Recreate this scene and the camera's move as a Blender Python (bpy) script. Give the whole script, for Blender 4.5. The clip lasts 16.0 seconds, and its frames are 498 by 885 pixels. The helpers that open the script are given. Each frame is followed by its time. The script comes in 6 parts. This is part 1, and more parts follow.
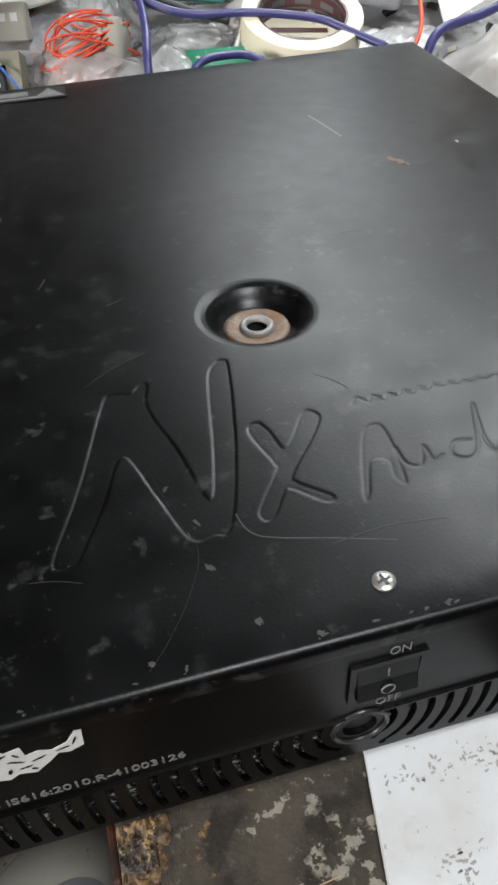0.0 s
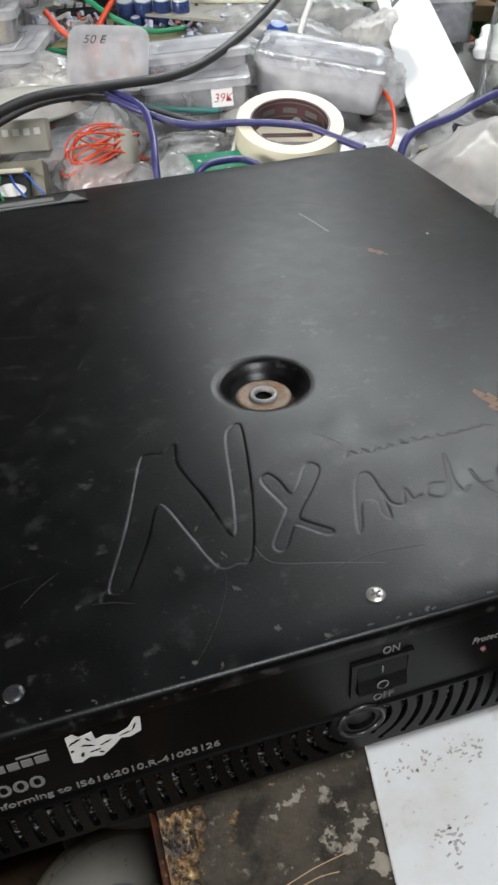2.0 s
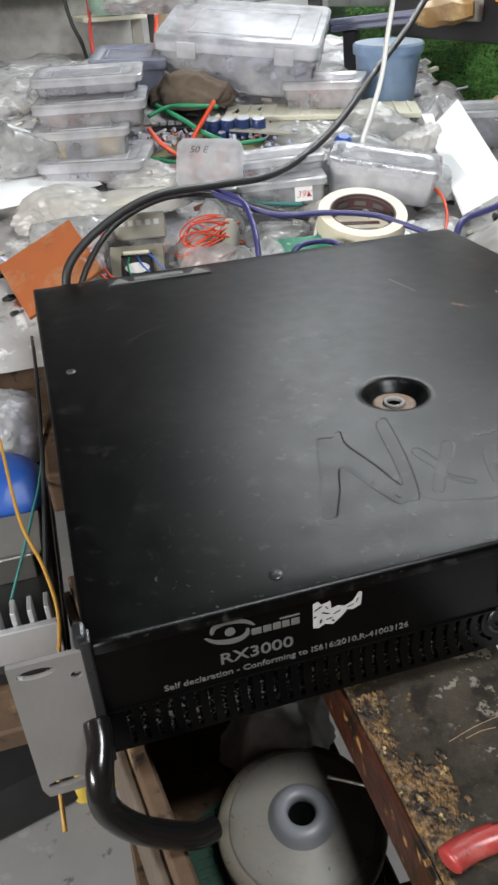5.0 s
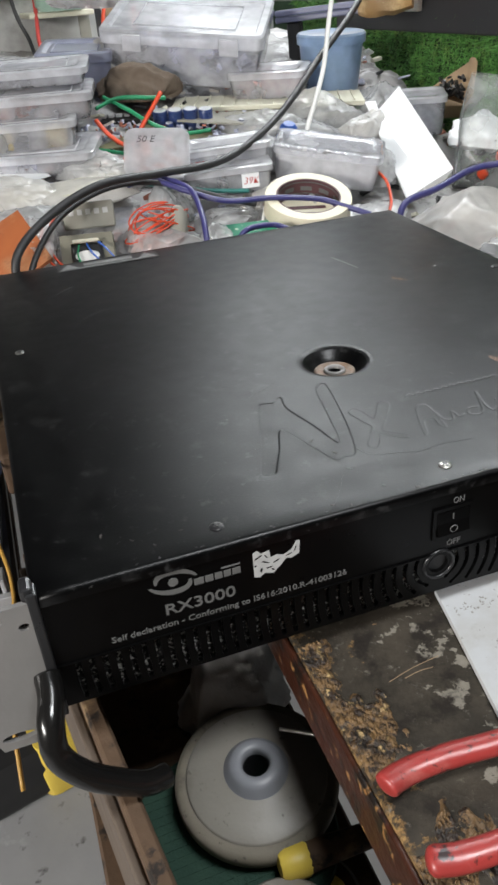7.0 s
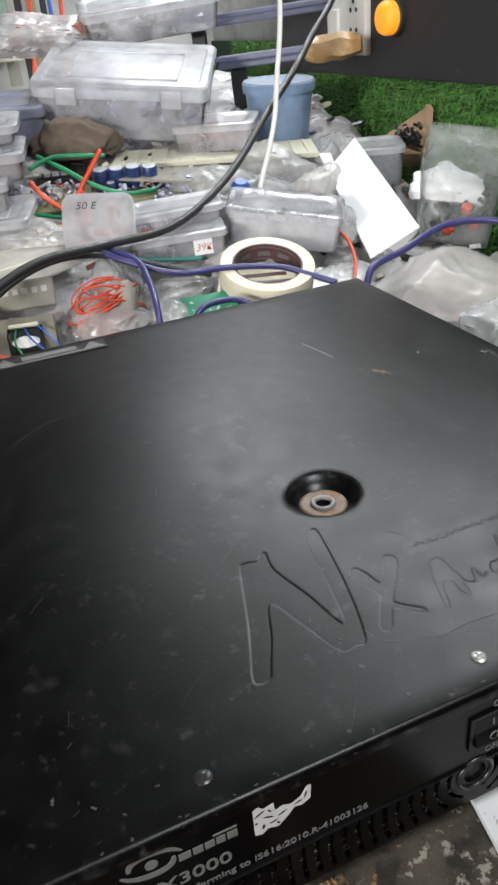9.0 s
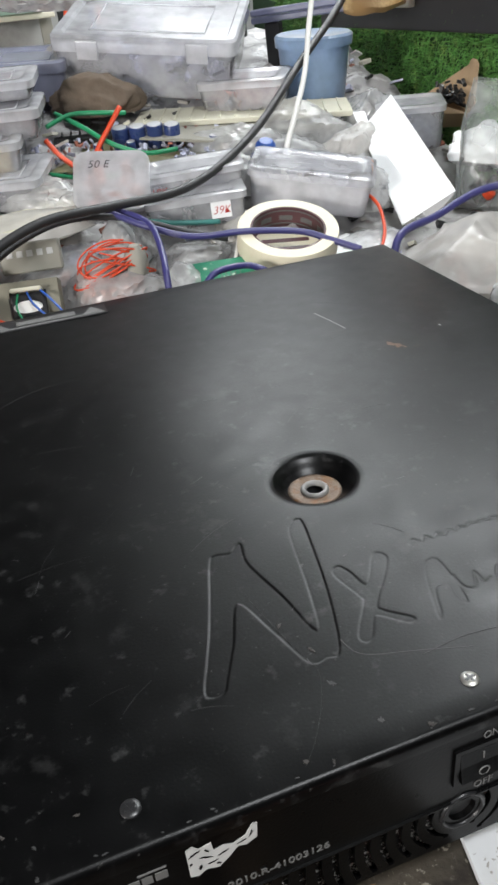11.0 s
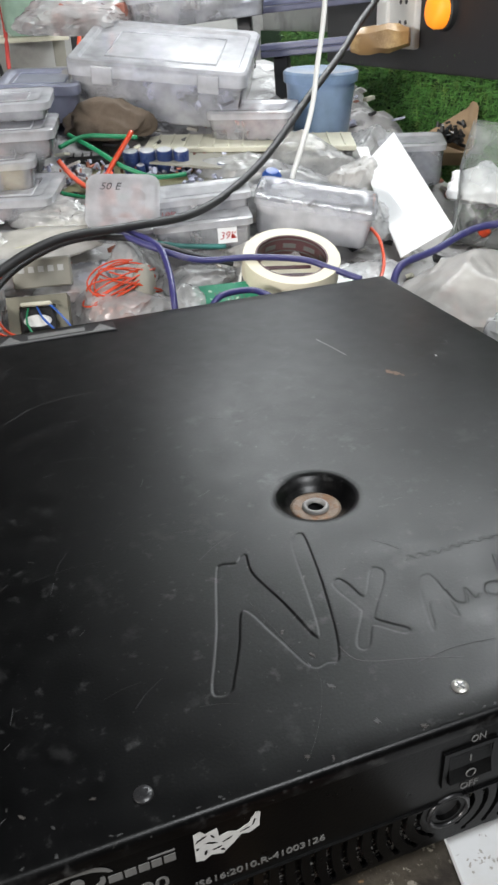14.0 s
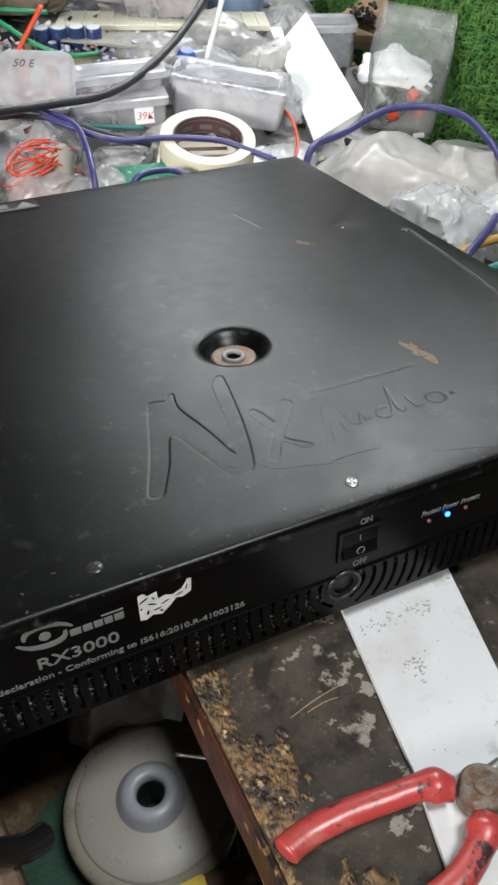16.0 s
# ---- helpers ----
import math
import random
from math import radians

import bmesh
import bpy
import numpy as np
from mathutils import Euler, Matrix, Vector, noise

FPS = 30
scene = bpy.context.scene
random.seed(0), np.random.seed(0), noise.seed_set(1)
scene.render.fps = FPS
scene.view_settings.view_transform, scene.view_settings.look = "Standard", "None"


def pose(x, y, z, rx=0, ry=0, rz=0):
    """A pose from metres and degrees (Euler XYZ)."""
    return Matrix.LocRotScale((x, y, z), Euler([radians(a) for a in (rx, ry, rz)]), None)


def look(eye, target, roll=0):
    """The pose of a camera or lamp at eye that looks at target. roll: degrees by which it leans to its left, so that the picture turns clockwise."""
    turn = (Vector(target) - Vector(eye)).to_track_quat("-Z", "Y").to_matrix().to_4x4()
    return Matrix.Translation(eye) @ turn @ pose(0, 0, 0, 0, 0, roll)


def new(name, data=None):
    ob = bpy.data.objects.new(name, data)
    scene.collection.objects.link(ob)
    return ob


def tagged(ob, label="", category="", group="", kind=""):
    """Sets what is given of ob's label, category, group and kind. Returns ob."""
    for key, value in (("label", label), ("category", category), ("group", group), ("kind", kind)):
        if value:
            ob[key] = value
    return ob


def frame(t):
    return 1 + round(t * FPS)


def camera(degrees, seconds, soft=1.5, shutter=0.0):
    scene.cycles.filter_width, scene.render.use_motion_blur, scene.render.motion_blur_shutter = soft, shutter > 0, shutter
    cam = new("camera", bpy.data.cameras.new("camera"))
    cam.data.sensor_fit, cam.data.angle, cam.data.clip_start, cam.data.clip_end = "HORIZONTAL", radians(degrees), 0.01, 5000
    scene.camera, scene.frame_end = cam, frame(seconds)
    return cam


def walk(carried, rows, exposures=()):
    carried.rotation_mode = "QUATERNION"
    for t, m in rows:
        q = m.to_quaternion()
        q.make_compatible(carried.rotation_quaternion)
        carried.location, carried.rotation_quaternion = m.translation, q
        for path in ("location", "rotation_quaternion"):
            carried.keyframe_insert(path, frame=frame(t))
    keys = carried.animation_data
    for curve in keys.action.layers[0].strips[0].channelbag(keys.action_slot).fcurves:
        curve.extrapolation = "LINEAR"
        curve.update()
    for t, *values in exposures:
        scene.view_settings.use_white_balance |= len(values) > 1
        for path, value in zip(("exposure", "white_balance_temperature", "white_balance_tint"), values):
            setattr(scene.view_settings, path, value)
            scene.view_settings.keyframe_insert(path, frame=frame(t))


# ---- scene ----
cam = camera(36.3, 16.0, 2.8)
PATH = [
    (0, (0.156, -0.11, 1.021), (0.502, 1.313, -0.341), -2.5),
    (0.5, (0.165, -0.121, 1.024), (0.566, 1.305, -0.32), -2.5),
    (1, (0.169, -0.126, 1.027), (0.595, 1.298, -0.311), -2.3),
    (1.5, (0.164, -0.137, 1.041), (0.589, 1.318, -0.264), -2.4),
    (2, (0.136, -0.157, 1.057), (0.531, 1.37, -0.172), -3.4),
    (2.5, (0.096, -0.176, 1.062), (0.482, 1.419, -0.081), -5.0),
    (3, (0.071, -0.193, 1.071), (0.453, 1.429, -0.037), -4.7),
    (5.3, (0.012, -0.269, 1.082), (0.455, 1.391, 0.059), -3.4),
    (5.5, (0.015, -0.274, 1.081), (0.488, 1.376, 0.053), -3.2),
    (6, (0.016, -0.286, 1.081), (0.493, 1.37, 0.066), -4.1),
    (6.5, (0.016, -0.289, 1.07), (0.506, 1.35, 0.032), -4.8),
    (7, (0.021, -0.289, 1.07), (0.522, 1.349, 0.039), -4.6),
    (7.5, (0.022, -0.289, 1.069), (0.517, 1.344, 0.025), -5.0),
    (8, (0.024, -0.272, 1.065), (0.508, 1.354, 0.006), -4.7),
    (8.5, (0.045, -0.242, 1.084), (0.645, 1.381, 0.081), -5.5),
    (9, (0.05, -0.179, 1.096), (0.678, 1.438, 0.101), -5.3),
    (9.2, (0.063, -0.172, 1.092), (0.646, 1.47, 0.111), -7.0),
    (11.3, (0.098, -0.152, 1.07), (0.596, 1.48, 0.026), -5.7),
    (11.5, (0.099, -0.157, 1.072), (0.616, 1.478, 0.043), -5.9),
    (12, (0.086, -0.164, 1.079), (0.584, 1.499, 0.086), -5.2),
    (12.5, (0.072, -0.166, 1.084), (0.579, 1.481, 0.07), -2.7),
    (13, (0.075, -0.171, 1.08), (0.559, 1.505, 0.102), -4.7),
    (13.5, (0.08, -0.167, 1.079), (0.562, 1.5, 0.084), -4.5),
    (14, (0.079, -0.168, 1.081), (0.627, 1.477, 0.085), -2.8),
    (14.5, (0.066, -0.194, 1.086), (0.716, 1.422, 0.103), -0.8),
    (15, (0.057, -0.211, 1.091), (0.789, 1.341, 0.065), -0.2),
    (15.5, (0.059, -0.219, 1.084), (0.737, 1.235, -0.11), 0.0),
    (16, (0.056, -0.23, 1.082), (0.727, 1.218, -0.124), -0.8),
]
walk(cam, [(t, look(eye, target, roll)) for t, eye, target, roll in PATH], [(0.0, -0.16), (1.5, -0.24), (2.5, -0.38), (4.5, -0.38), (7.0, -0.37), (8.0, -0.34), (14.0, -0.34), (14.6, -0.27), (16.0, -0.18)])

# ---- light ----
world = bpy.data.worlds.new("room_air")
scene.world = world
world.use_nodes = True
world.node_tree.nodes["Background"].inputs[0].default_value = (0.80, 0.90, 1.0, 1)
world.node_tree.nodes["Background"].inputs[1].default_value = 0.25


def area_lamp(name, eye, target, sx, sy, watts, colour):
    d = bpy.data.lights.new(name, "AREA")
    d.shape, d.size, d.size_y, d.energy, d.color = "RECTANGLE", sx, sy, watts, colour
    ob = new(name, d)
    ob.matrix_world = look(eye, target)
    return ob


area_lamp("bench_light", (0.40, -0.46, 2.05), (0.36, 0.12, 0.8), 0.40, 0.30, 23, (0.95, 0.98, 1.0))
area_lamp("tube_light", (0.80, 1.33, 1.85), (0.777, 1.427, 0.9), 0.20, 1.45, 26, (0.93, 0.98, 1.0))
# two weak fills added to brighten heap and lid, no lamps of the room
area_lamp("rear_fill", (1.06, 2.1, 1.78), (0.55, 1.1, 0.8), 0.64, 1.2, 9, (0.93, 0.98, 1.0))
area_lamp("lid_fill", (1.30, 1.15, 1.90), (0.45, 0.25, 0.8), 0.35, 0.7, 11, (0.93, 0.98, 1.0))
# added low fill from the left for floor and rack ear, no known source
area_lamp("floor_fill", (-1.5, -0.65, 1.35), (-0.2, 0.0, 0.35), 0.8, 0.3, 70, (1.0, 0.97, 0.93))


# ---- materials ----
def surf(name, c1, c2=None, scale=40.0, rough=0.5, metal=0.0, bump=0.1, bscale=None, rvar=0.12, dust=None, dscale=9.0, dlow=0.55, dhigh=0.75, vary=0.0, specks=None, spec=0.5, contrast=0.0):
    """Two-scale procedural surface: grain between two colours, larger stains of a third, bump and uneven gloss."""
    m = bpy.data.materials.new(name)
    m.use_nodes = True
    nt = m.node_tree
    n, l = nt.nodes, nt.links
    b = n["Principled BSDF"]
    tc = n.new("ShaderNodeTexCoord")
    big = n.new("ShaderNodeTexNoise")
    big.inputs["Scale"].default_value, big.inputs["Detail"].default_value = scale, 6
    l.new(tc.outputs["Object"], big.inputs["Vector"])
    mix = n.new("ShaderNodeMix")
    mix.data_type = "RGBA"
    mix.inputs[6].default_value = (*c1, 1)
    mix.inputs[7].default_value = (*(c2 or [c * 0.8 for c in c1]), 1)
    l.new(big.outputs["Fac"], mix.inputs[0])
    out = mix.outputs[2]
    layers = ([(dust, dscale, dlow, dhigh)] if dust else []) + list(specks or [])
    for dust, dscale, dlow, dhigh in layers:
        dn = n.new("ShaderNodeTexNoise")
        dn.inputs["Scale"].default_value, dn.inputs["Detail"].default_value = dscale, 8
        dn.inputs["Roughness"].default_value = 0.65
        l.new(tc.outputs["Object"], dn.inputs["Vector"])
        ramp = n.new("ShaderNodeMapRange")
        ramp.inputs["From Min"].default_value, ramp.inputs["From Max"].default_value = dlow, dhigh
        l.new(dn.outputs["Fac"], ramp.inputs["Value"])
        m2 = n.new("ShaderNodeMix")
        m2.data_type = "RGBA"
        m2.inputs[7].default_value = (*dust, 1)
        l.new(out, m2.inputs[6])
        l.new(ramp.outputs["Result"], m2.inputs[0])
        out = m2.outputs[2]
    if vary:
        oi = n.new("ShaderNodeNewGeometry")
        hv = n.new("ShaderNodeHueSaturation")
        mr = n.new("ShaderNodeMapRange")
        mr.inputs["To Min"].default_value, mr.inputs["To Max"].default_value = 1 - vary, 1 + vary
        l.new(oi.outputs["Random Per Island"], mr.inputs["Value"])
        l.new(mr.outputs["Result"], hv.inputs["Value"])
        l.new(out, hv.inputs["Color"])
        out = hv.outputs["Color"]
    l.new(out, b.inputs["Base Color"])
    rm = n.new("ShaderNodeMapRange")
    rm.inputs["To Min"].default_value, rm.inputs["To Max"].default_value = max(0.03, rough - rvar), min(1, rough + rvar)
    rm.inputs["From Min"].default_value, rm.inputs["From Max"].default_value = contrast, 1 - contrast
    l.new(big.outputs["Fac"], rm.inputs["Value"])
    l.new(rm.outputs["Result"], b.inputs["Roughness"])
    b.inputs["Metallic"].default_value = metal
    b.inputs["Specular IOR Level"].default_value = spec
    if bump:
        fn = n.new("ShaderNodeTexNoise")
        fn.inputs["Scale"].default_value, fn.inputs["Detail"].default_value = bscale or scale * 6, 4
        l.new(tc.outputs["Object"], fn.inputs["Vector"])
        bp = n.new("ShaderNodeBump")
        bp.inputs["Strength"].default_value, bp.inputs["Distance"].default_value = bump, 0.002
        l.new(fn.outputs["Fac"], bp.inputs["Height"])
        l.new(bp.outputs["Normal"], b.inputs["Normal"])
    return m


def plastic_film(name, tint, clear=0.55, rough=0.25, wrinkle=0.0, wscale=30.0):
    """Milky see-through plastic: a share of clear film, a share of white scatter, and gloss on top."""
    m = bpy.data.materials.new(name)
    m.use_nodes = True
    nt = m.node_tree
    n, l = nt.nodes, nt.links
    out = n["Material Output"]
    n.remove(n["Principled BSDF"])
    tr, df, tl, gl = (n.new("ShaderNodeBsdf" + k) for k in ("Transparent", "Diffuse", "Translucent", "Glossy"))
    tr.inputs[0].default_value = (*[0.5 + 0.5 * c for c in tint], 1)
    df.inputs[0].default_value = tl.inputs[0].default_value = (*tint, 1)
    gl.inputs["Roughness"].default_value = rough
    s1, s2, s3 = (n.new("ShaderNodeMixShader") for _ in range(3))
    s1.inputs[0].default_value = 0.5
    l.new(df.outputs[0], s1.inputs[1])
    l.new(tl.outputs[0], s1.inputs[2])
    tc, nz, mr = n.new("ShaderNodeTexCoord"), n.new("ShaderNodeTexNoise"), n.new("ShaderNodeMapRange")
    nz.inputs["Scale"].default_value, nz.inputs["Detail"].default_value = wscale, 5
    l.new(tc.outputs["Object"], nz.inputs["Vector"])
    mr.inputs["From Min"].default_value, mr.inputs["From Max"].default_value = 0.3, 0.7
    mr.inputs["To Min"].default_value, mr.inputs["To Max"].default_value = min(1, clear + 0.15), max(0, clear - 0.15)
    l.new(nz.outputs["Fac"], mr.inputs["Value"])
    l.new(mr.outputs["Result"], s2.inputs[0])
    l.new(s1.outputs[0], s2.inputs[1])
    l.new(tr.outputs[0], s2.inputs[2])
    fr = n.new("ShaderNodeFresnel")
    fr.inputs["IOR"].default_value = 1.45
    l.new(fr.outputs[0], s3.inputs[0])
    l.new(s2.outputs[0], s3.inputs[1])
    l.new(gl.outputs[0], s3.inputs[2])
    if wrinkle:
        bp = n.new("ShaderNodeBump")
        bp.inputs["Strength"].default_value, bp.inputs["Distance"].default_value = wrinkle, 0.006
        vo = n.new("ShaderNodeTexVoronoi")
        vo.feature = "DISTANCE_TO_EDGE"
        vo.inputs["Scale"].default_value = wscale
        l.new(tc.outputs["Object"], vo.inputs["Vector"])
        l.new(vo.outputs["Distance"], bp.inputs["Height"])
        for sh in (df, gl, tl, fr):
            l.new(bp.outputs["Normal"], sh.inputs["Normal"])
    l.new(s3.outputs[0], out.inputs["Surface"])
    return m


def glow(name, colour, strength):
    m = bpy.data.materials.new(name)
    m.use_nodes = True
    b = m.node_tree.nodes["Principled BSDF"]
    b.inputs["Base Color"].default_value = (*colour, 1)
    b.inputs["Emission Color"].default_value = (*colour, 1)
    b.inputs["Emission Strength"].default_value = strength
    return m


LID = surf("black_powder_coat", (0.0004, 0.0004, 0.0005), (0.0010, 0.0010, 0.0012), 60, 0.355, 0.0, 0.04, 800, 0.06, (0.0018, 0.0019, 0.0021), 13, 0.53, 0.85, 0.0, [((0.030, 0.030, 0.030), 140, 0.64, 0.76), ((0.018, 0.018, 0.018), 34, 0.58, 0.72), ((0.026, 0.026, 0.026), 90, 0.60, 0.72), ((0.05, 0.05, 0.048), 260, 0.66, 0.74), ((0.035, 0.035, 0.035), 520, 0.66, 0.74)], 0.23, 0.24)
PANEL = surf("black_front_paint", (0.0012, 0.0012, 0.0014), (0.0026, 0.0025, 0.0025), 60, 0.30, 0, 0.05, 800, 0.08, (0.006, 0.0058, 0.0055), 30, 0.6, 0.9, 0.0, None, 0.14)
EAR = surf("worn_grey_steel", (0.17, 0.165, 0.16), (0.24, 0.23, 0.22), 35, 0.42, 0.15, 0.08, 300, 0.1, (0.34, 0.32, 0.30), 22, 0.6, 0.8)
BLACK = surf("black_plastic", (0.012, 0.012, 0.013), (0.02, 0.02, 0.021), 60, 0.32, 0, 0.04)
RUBBER = surf("black_rubber", (0.014, 0.014, 0.015), (0.03, 0.03, 0.031), 50, 0.5, 0, 0.05)
DARKIN = surf("dark_filter_foam", (0.003, 0.003, 0.003), (0.006, 0.006, 0.006), 620, 0.8, 0, 0.5, 600, 0.1, (0.60, 0.60, 0.57), 520, 0.53, 0.60)
STEEL = surf("scuffed_steel", (0.55, 0.54, 0.50), (0.40, 0.39, 0.36), 90, 0.35, 0.9, 0.1, 400, 0.12, (0.2, 0.12, 0.06), 60, 0.6, 0.8)
RUST = surf("rusty_steel", (0.17, 0.145, 0.12), (0.05, 0.034, 0.024), 260, 0.65, 0.15, 0.5, 500, 0.15, (0.08, 0.035, 0.015), 190, 0.47, 0.6)
WASHER = surf("rusty_washer_steel", (0.20, 0.15, 0.11), (0.09, 0.05, 0.028), 160, 0.5, 0.3, 0.3, 500, 0.12, (0.16, 0.075, 0.03), 120, 0.5, 0.62)
GLOSSBLACK = surf("gloss_black_enamel", (0.006, 0.006, 0.006), (0.012, 0.011, 0.010), 40, 0.2, 0, 0.04, 200, 0.06, (0.06, 0.045, 0.035), 45, 0.68, 0.78)
DARKSTEEL = surf("oily_tool_steel", (0.20, 0.20, 0.19), (0.12, 0.12, 0.11), 90, 0.38, 0.7, 0.1, 300, 0.1, (0.16, 0.09, 0.05), 70, 0.6, 0.75)
PRINT = surf("white_print", (0.13, 0.13, 0.127), (0.10, 0.10, 0.098), 300, 0.6, 0, 0.0)
GREYPRINT = surf("grey_print", (0.15, 0.15, 0.15), (0.11, 0.11, 0.11), 300, 0.6, 0, 0.0)
CHIP = surf("bare_primer", (0.045, 0.038, 0.033), (0.012, 0.011, 0.010), 300, 0.7, 0, 0.2)
TAN = surf("tan_residue", (0.13, 0.085, 0.06), (0.20, 0.13, 0.09), 200, 0.8, 0, 0.4, 500, 0.1, (0.03, 0.025, 0.02), 260, 0.55, 0.62)
SCUFF = surf("pale_scuff", (0.03, 0.03, 0.03), (0.012, 0.012, 0.012), 260, 0.55, 0, 0.0)
LABEL = surf("torn_white_label", (0.55, 0.55, 0.535), (0.36, 0.36, 0.36), 120, 0.7, 0, 0.2, 300)
FOIL = surf("silver_label", (0.30, 0.30, 0.29), (0.16, 0.16, 0.16), 150, 0.4, 0.5, 0.1)
PAPER = surf("white_paper", (0.84, 0.85, 0.86), (0.80, 0.81, 0.82), 12, 0.8, 0, 0.03)
BOARDW = surf("stained_white_board", (0.53, 0.54, 0.555), (0.47, 0.48, 0.49), 30, 0.5, 0, 0.06, 200, 0.1, (0.26, 0.235, 0.21), 30, 0.58, 0.76, 0.0, [((0.14, 0.12, 0.11), 190, 0.645, 0.70), ((0.40, 0.385, 0.36), 14, 0.50, 0.75)])
DISCRIM = surf("dirty_beige_rubber", (0.22, 0.195, 0.15), (0.14, 0.122, 0.094), 30, 0.7, 0, 0.3, 160, 0.08, (0.07, 0.06, 0.048), 30, 0.54, 0.72, 0.0, [((0.05, 0.045, 0.035), 140, 0.60, 0.68)])
DISCHUB = surf("blue_grey_plastic", (0.27, 0.275, 0.30), (0.21, 0.215, 0.23), 40, 0.4, 0, 0.06, 200, 0.1, (0.18, 0.17, 0.16), 30, 0.55, 0.75)
DISC = surf("grey_moulded_plastic", (0.29, 0.268, 0.235), (0.22, 0.202, 0.175), 22, 0.45, 0, 0.08, 300, 0.1, (0.15, 0.13, 0.10), 18, 0.53, 0.78, 0.0, [((0.09, 0.075, 0.06), 130, 0.62, 0.70)])
REDGRIP = surf("red_dipped_grip", (0.36, 0.045, 0.04), (0.24, 0.028, 0.025), 45, 0.34, 0, 0.22, 110, 0.14, (0.025, 0.015, 0.015), 75, 0.585, 0.615, 0.0, [((0.46, 0.14, 0.12), 30, 0.56, 0.75), ((0.08, 0.02, 0.018), 220, 0.60, 0.66)])
CLEAR = plastic_film("clear_box_plastic", (0.97, 0.97, 1.0), 0.72, 0.12)
CLEARLID = plastic_film("cloudy_lid_plastic", (0.97, 0.97, 1.0), 0.46, 0.18)
BLUEPL = plastic_film("blue_tub_plastic", (0.45, 0.60, 0.80), 0.30, 0.3)
PURPL = plastic_film("violet_grey_box_plastic", (0.50, 0.52, 0.66), 0.30, 0.35)
CREAMFILM = plastic_film("creamy_polythene", (0.92, 0.89, 0.85), 0.34, 0.30, 0.2, 26)
CLOUDY = plastic_film("cloudy_polythene", (0.97, 0.97, 0.98), 0.30, 0.26, 0.3, 40)
POUCH = plastic_film("milky_polythene", (0.93, 0.95, 0.94), 0.80, 0.30, 0.4, 24)
AMBER = surf("amber_packing_tape", (0.38, 0.23, 0.09), (0.27, 0.15, 0.06), 40, 0.38, 0, 0.2, 90, 0.1, (0.55, 0.38, 0.18), 30, 0.55, 0.7)
FILM = plastic_film("polythene_film", (0.98, 0.98, 0.98), 0.54, 0.24, 0.3, 40)
WHITEPL = surf("white_plastic", (0.75, 0.75, 0.73), (0.68, 0.67, 0.64), 60, 0.4, 0, 0.04)
ORANGELAMP = glow("orange_indicator_dome", (1.0, 0.32, 0.02), 0.9)
BLUELED = glow("blue_led", (0.03, 0.20, 1.0), 5.0)
YELLOWGLOW = surf("yellow_tape", (0.80, 0.60, 0.10), (0.72, 0.52, 0.08), 60, 0.4, 0, 0.05)
CREAM = surf("cream_masking_tape", (0.74, 0.69, 0.54), (0.68, 0.62, 0.47), 200, 0.6, 0, 0.1, 500)
MAROON = surf("dark_maroon_card", (0.075, 0.03, 0.035), (0.10, 0.04, 0.045), 60, 0.5, 0, 0.03)
CARD = surf("brown_card", (0.36, 0.25, 0.15), (0.28, 0.19, 0.11), 40, 0.8, 0, 0.15)
BEIGE = surf("beige_board", (0.60, 0.58, 0.47), (0.52, 0.50, 0.40), 60, 0.7, 0, 0.1)
GREYCARD = surf("grey_card", (0.30, 0.29, 0.25), (0.22, 0.21, 0.18), 40, 0.85, 0, 0.1)
CLOTH = surf("brown_cloth", (0.16, 0.12, 0.09), (0.10, 0.075, 0.055), 90, 0.95, 0, 0.5, 400)
GREYCLOTH = surf("grey_cloth", (0.60, 0.59, 0.58), (0.42, 0.41, 0.405), 30, 0.95, 0, 0.3, 500, 0.05, (0.30, 0.20, 0.16), 14, 0.56, 0.75)
PCB = surf("green_circuit_board", (0.02, 0.24, 0.13), (0.015, 0.17, 0.09), 90, 0.35, 0, 0.05, 300, 0.1, (0.55, 0.62, 0.52), 140, 0.6, 0.64)
PCBDARK = surf("olive_circuit_board", (0.20, 0.19, 0.10), (0.14, 0.13, 0.07), 80, 0.5, 0, 0.05)
CAPBLUE = surf("blue_capacitor_sleeve", (0.03, 0.05, 0.15), (0.02, 0.035, 0.11), 60, 0.3, 0, 0.0)
WIRERED = surf("orange_red_wire", (0.62, 0.07, 0.02), (0.54, 0.05, 0.015), 90, 0.4, 0, 0.0)
WIREGREEN = surf("green_wire", (0.015, 0.24, 0.10), (0.012, 0.19, 0.08), 90, 0.4, 0, 0.0)
WIREBLUE = surf("blue_wire", (0.03, 0.10, 0.40), (0.02, 0.08, 0.34), 90, 0.4, 0, 0.0)
VIOLET = surf("violet_cable_sheath", (0.045, 0.042, 0.155), (0.032, 0.030, 0.125), 90, 0.4, 0, 0.05, 200, 0.1, (0.09, 0.085, 0.16), 60, 0.56, 0.7)
WIREYEL = surf("ochre_wire", (0.45, 0.26, 0.05), (0.38, 0.2, 0.04), 90, 0.5, 0, 0.0)
TEAL = surf("teal_wire", (0.05, 0.22, 0.20), (0.04, 0.18, 0.16), 90, 0.5, 0, 0.0)
TURFB = surf("turf_backing", (0.015, 0.05, 0.015), (0.01, 0.035, 0.012), 90, 0.9, 0, 0.3)
BLADE = surf("turf_blade", (0.13, 0.33, 0.07), (0.07, 0.21, 0.05), 25, 0.55, 0, 0.0, None, 0.1, (0.20, 0.32, 0.08), 60, 0.5, 0.7, 0.35)
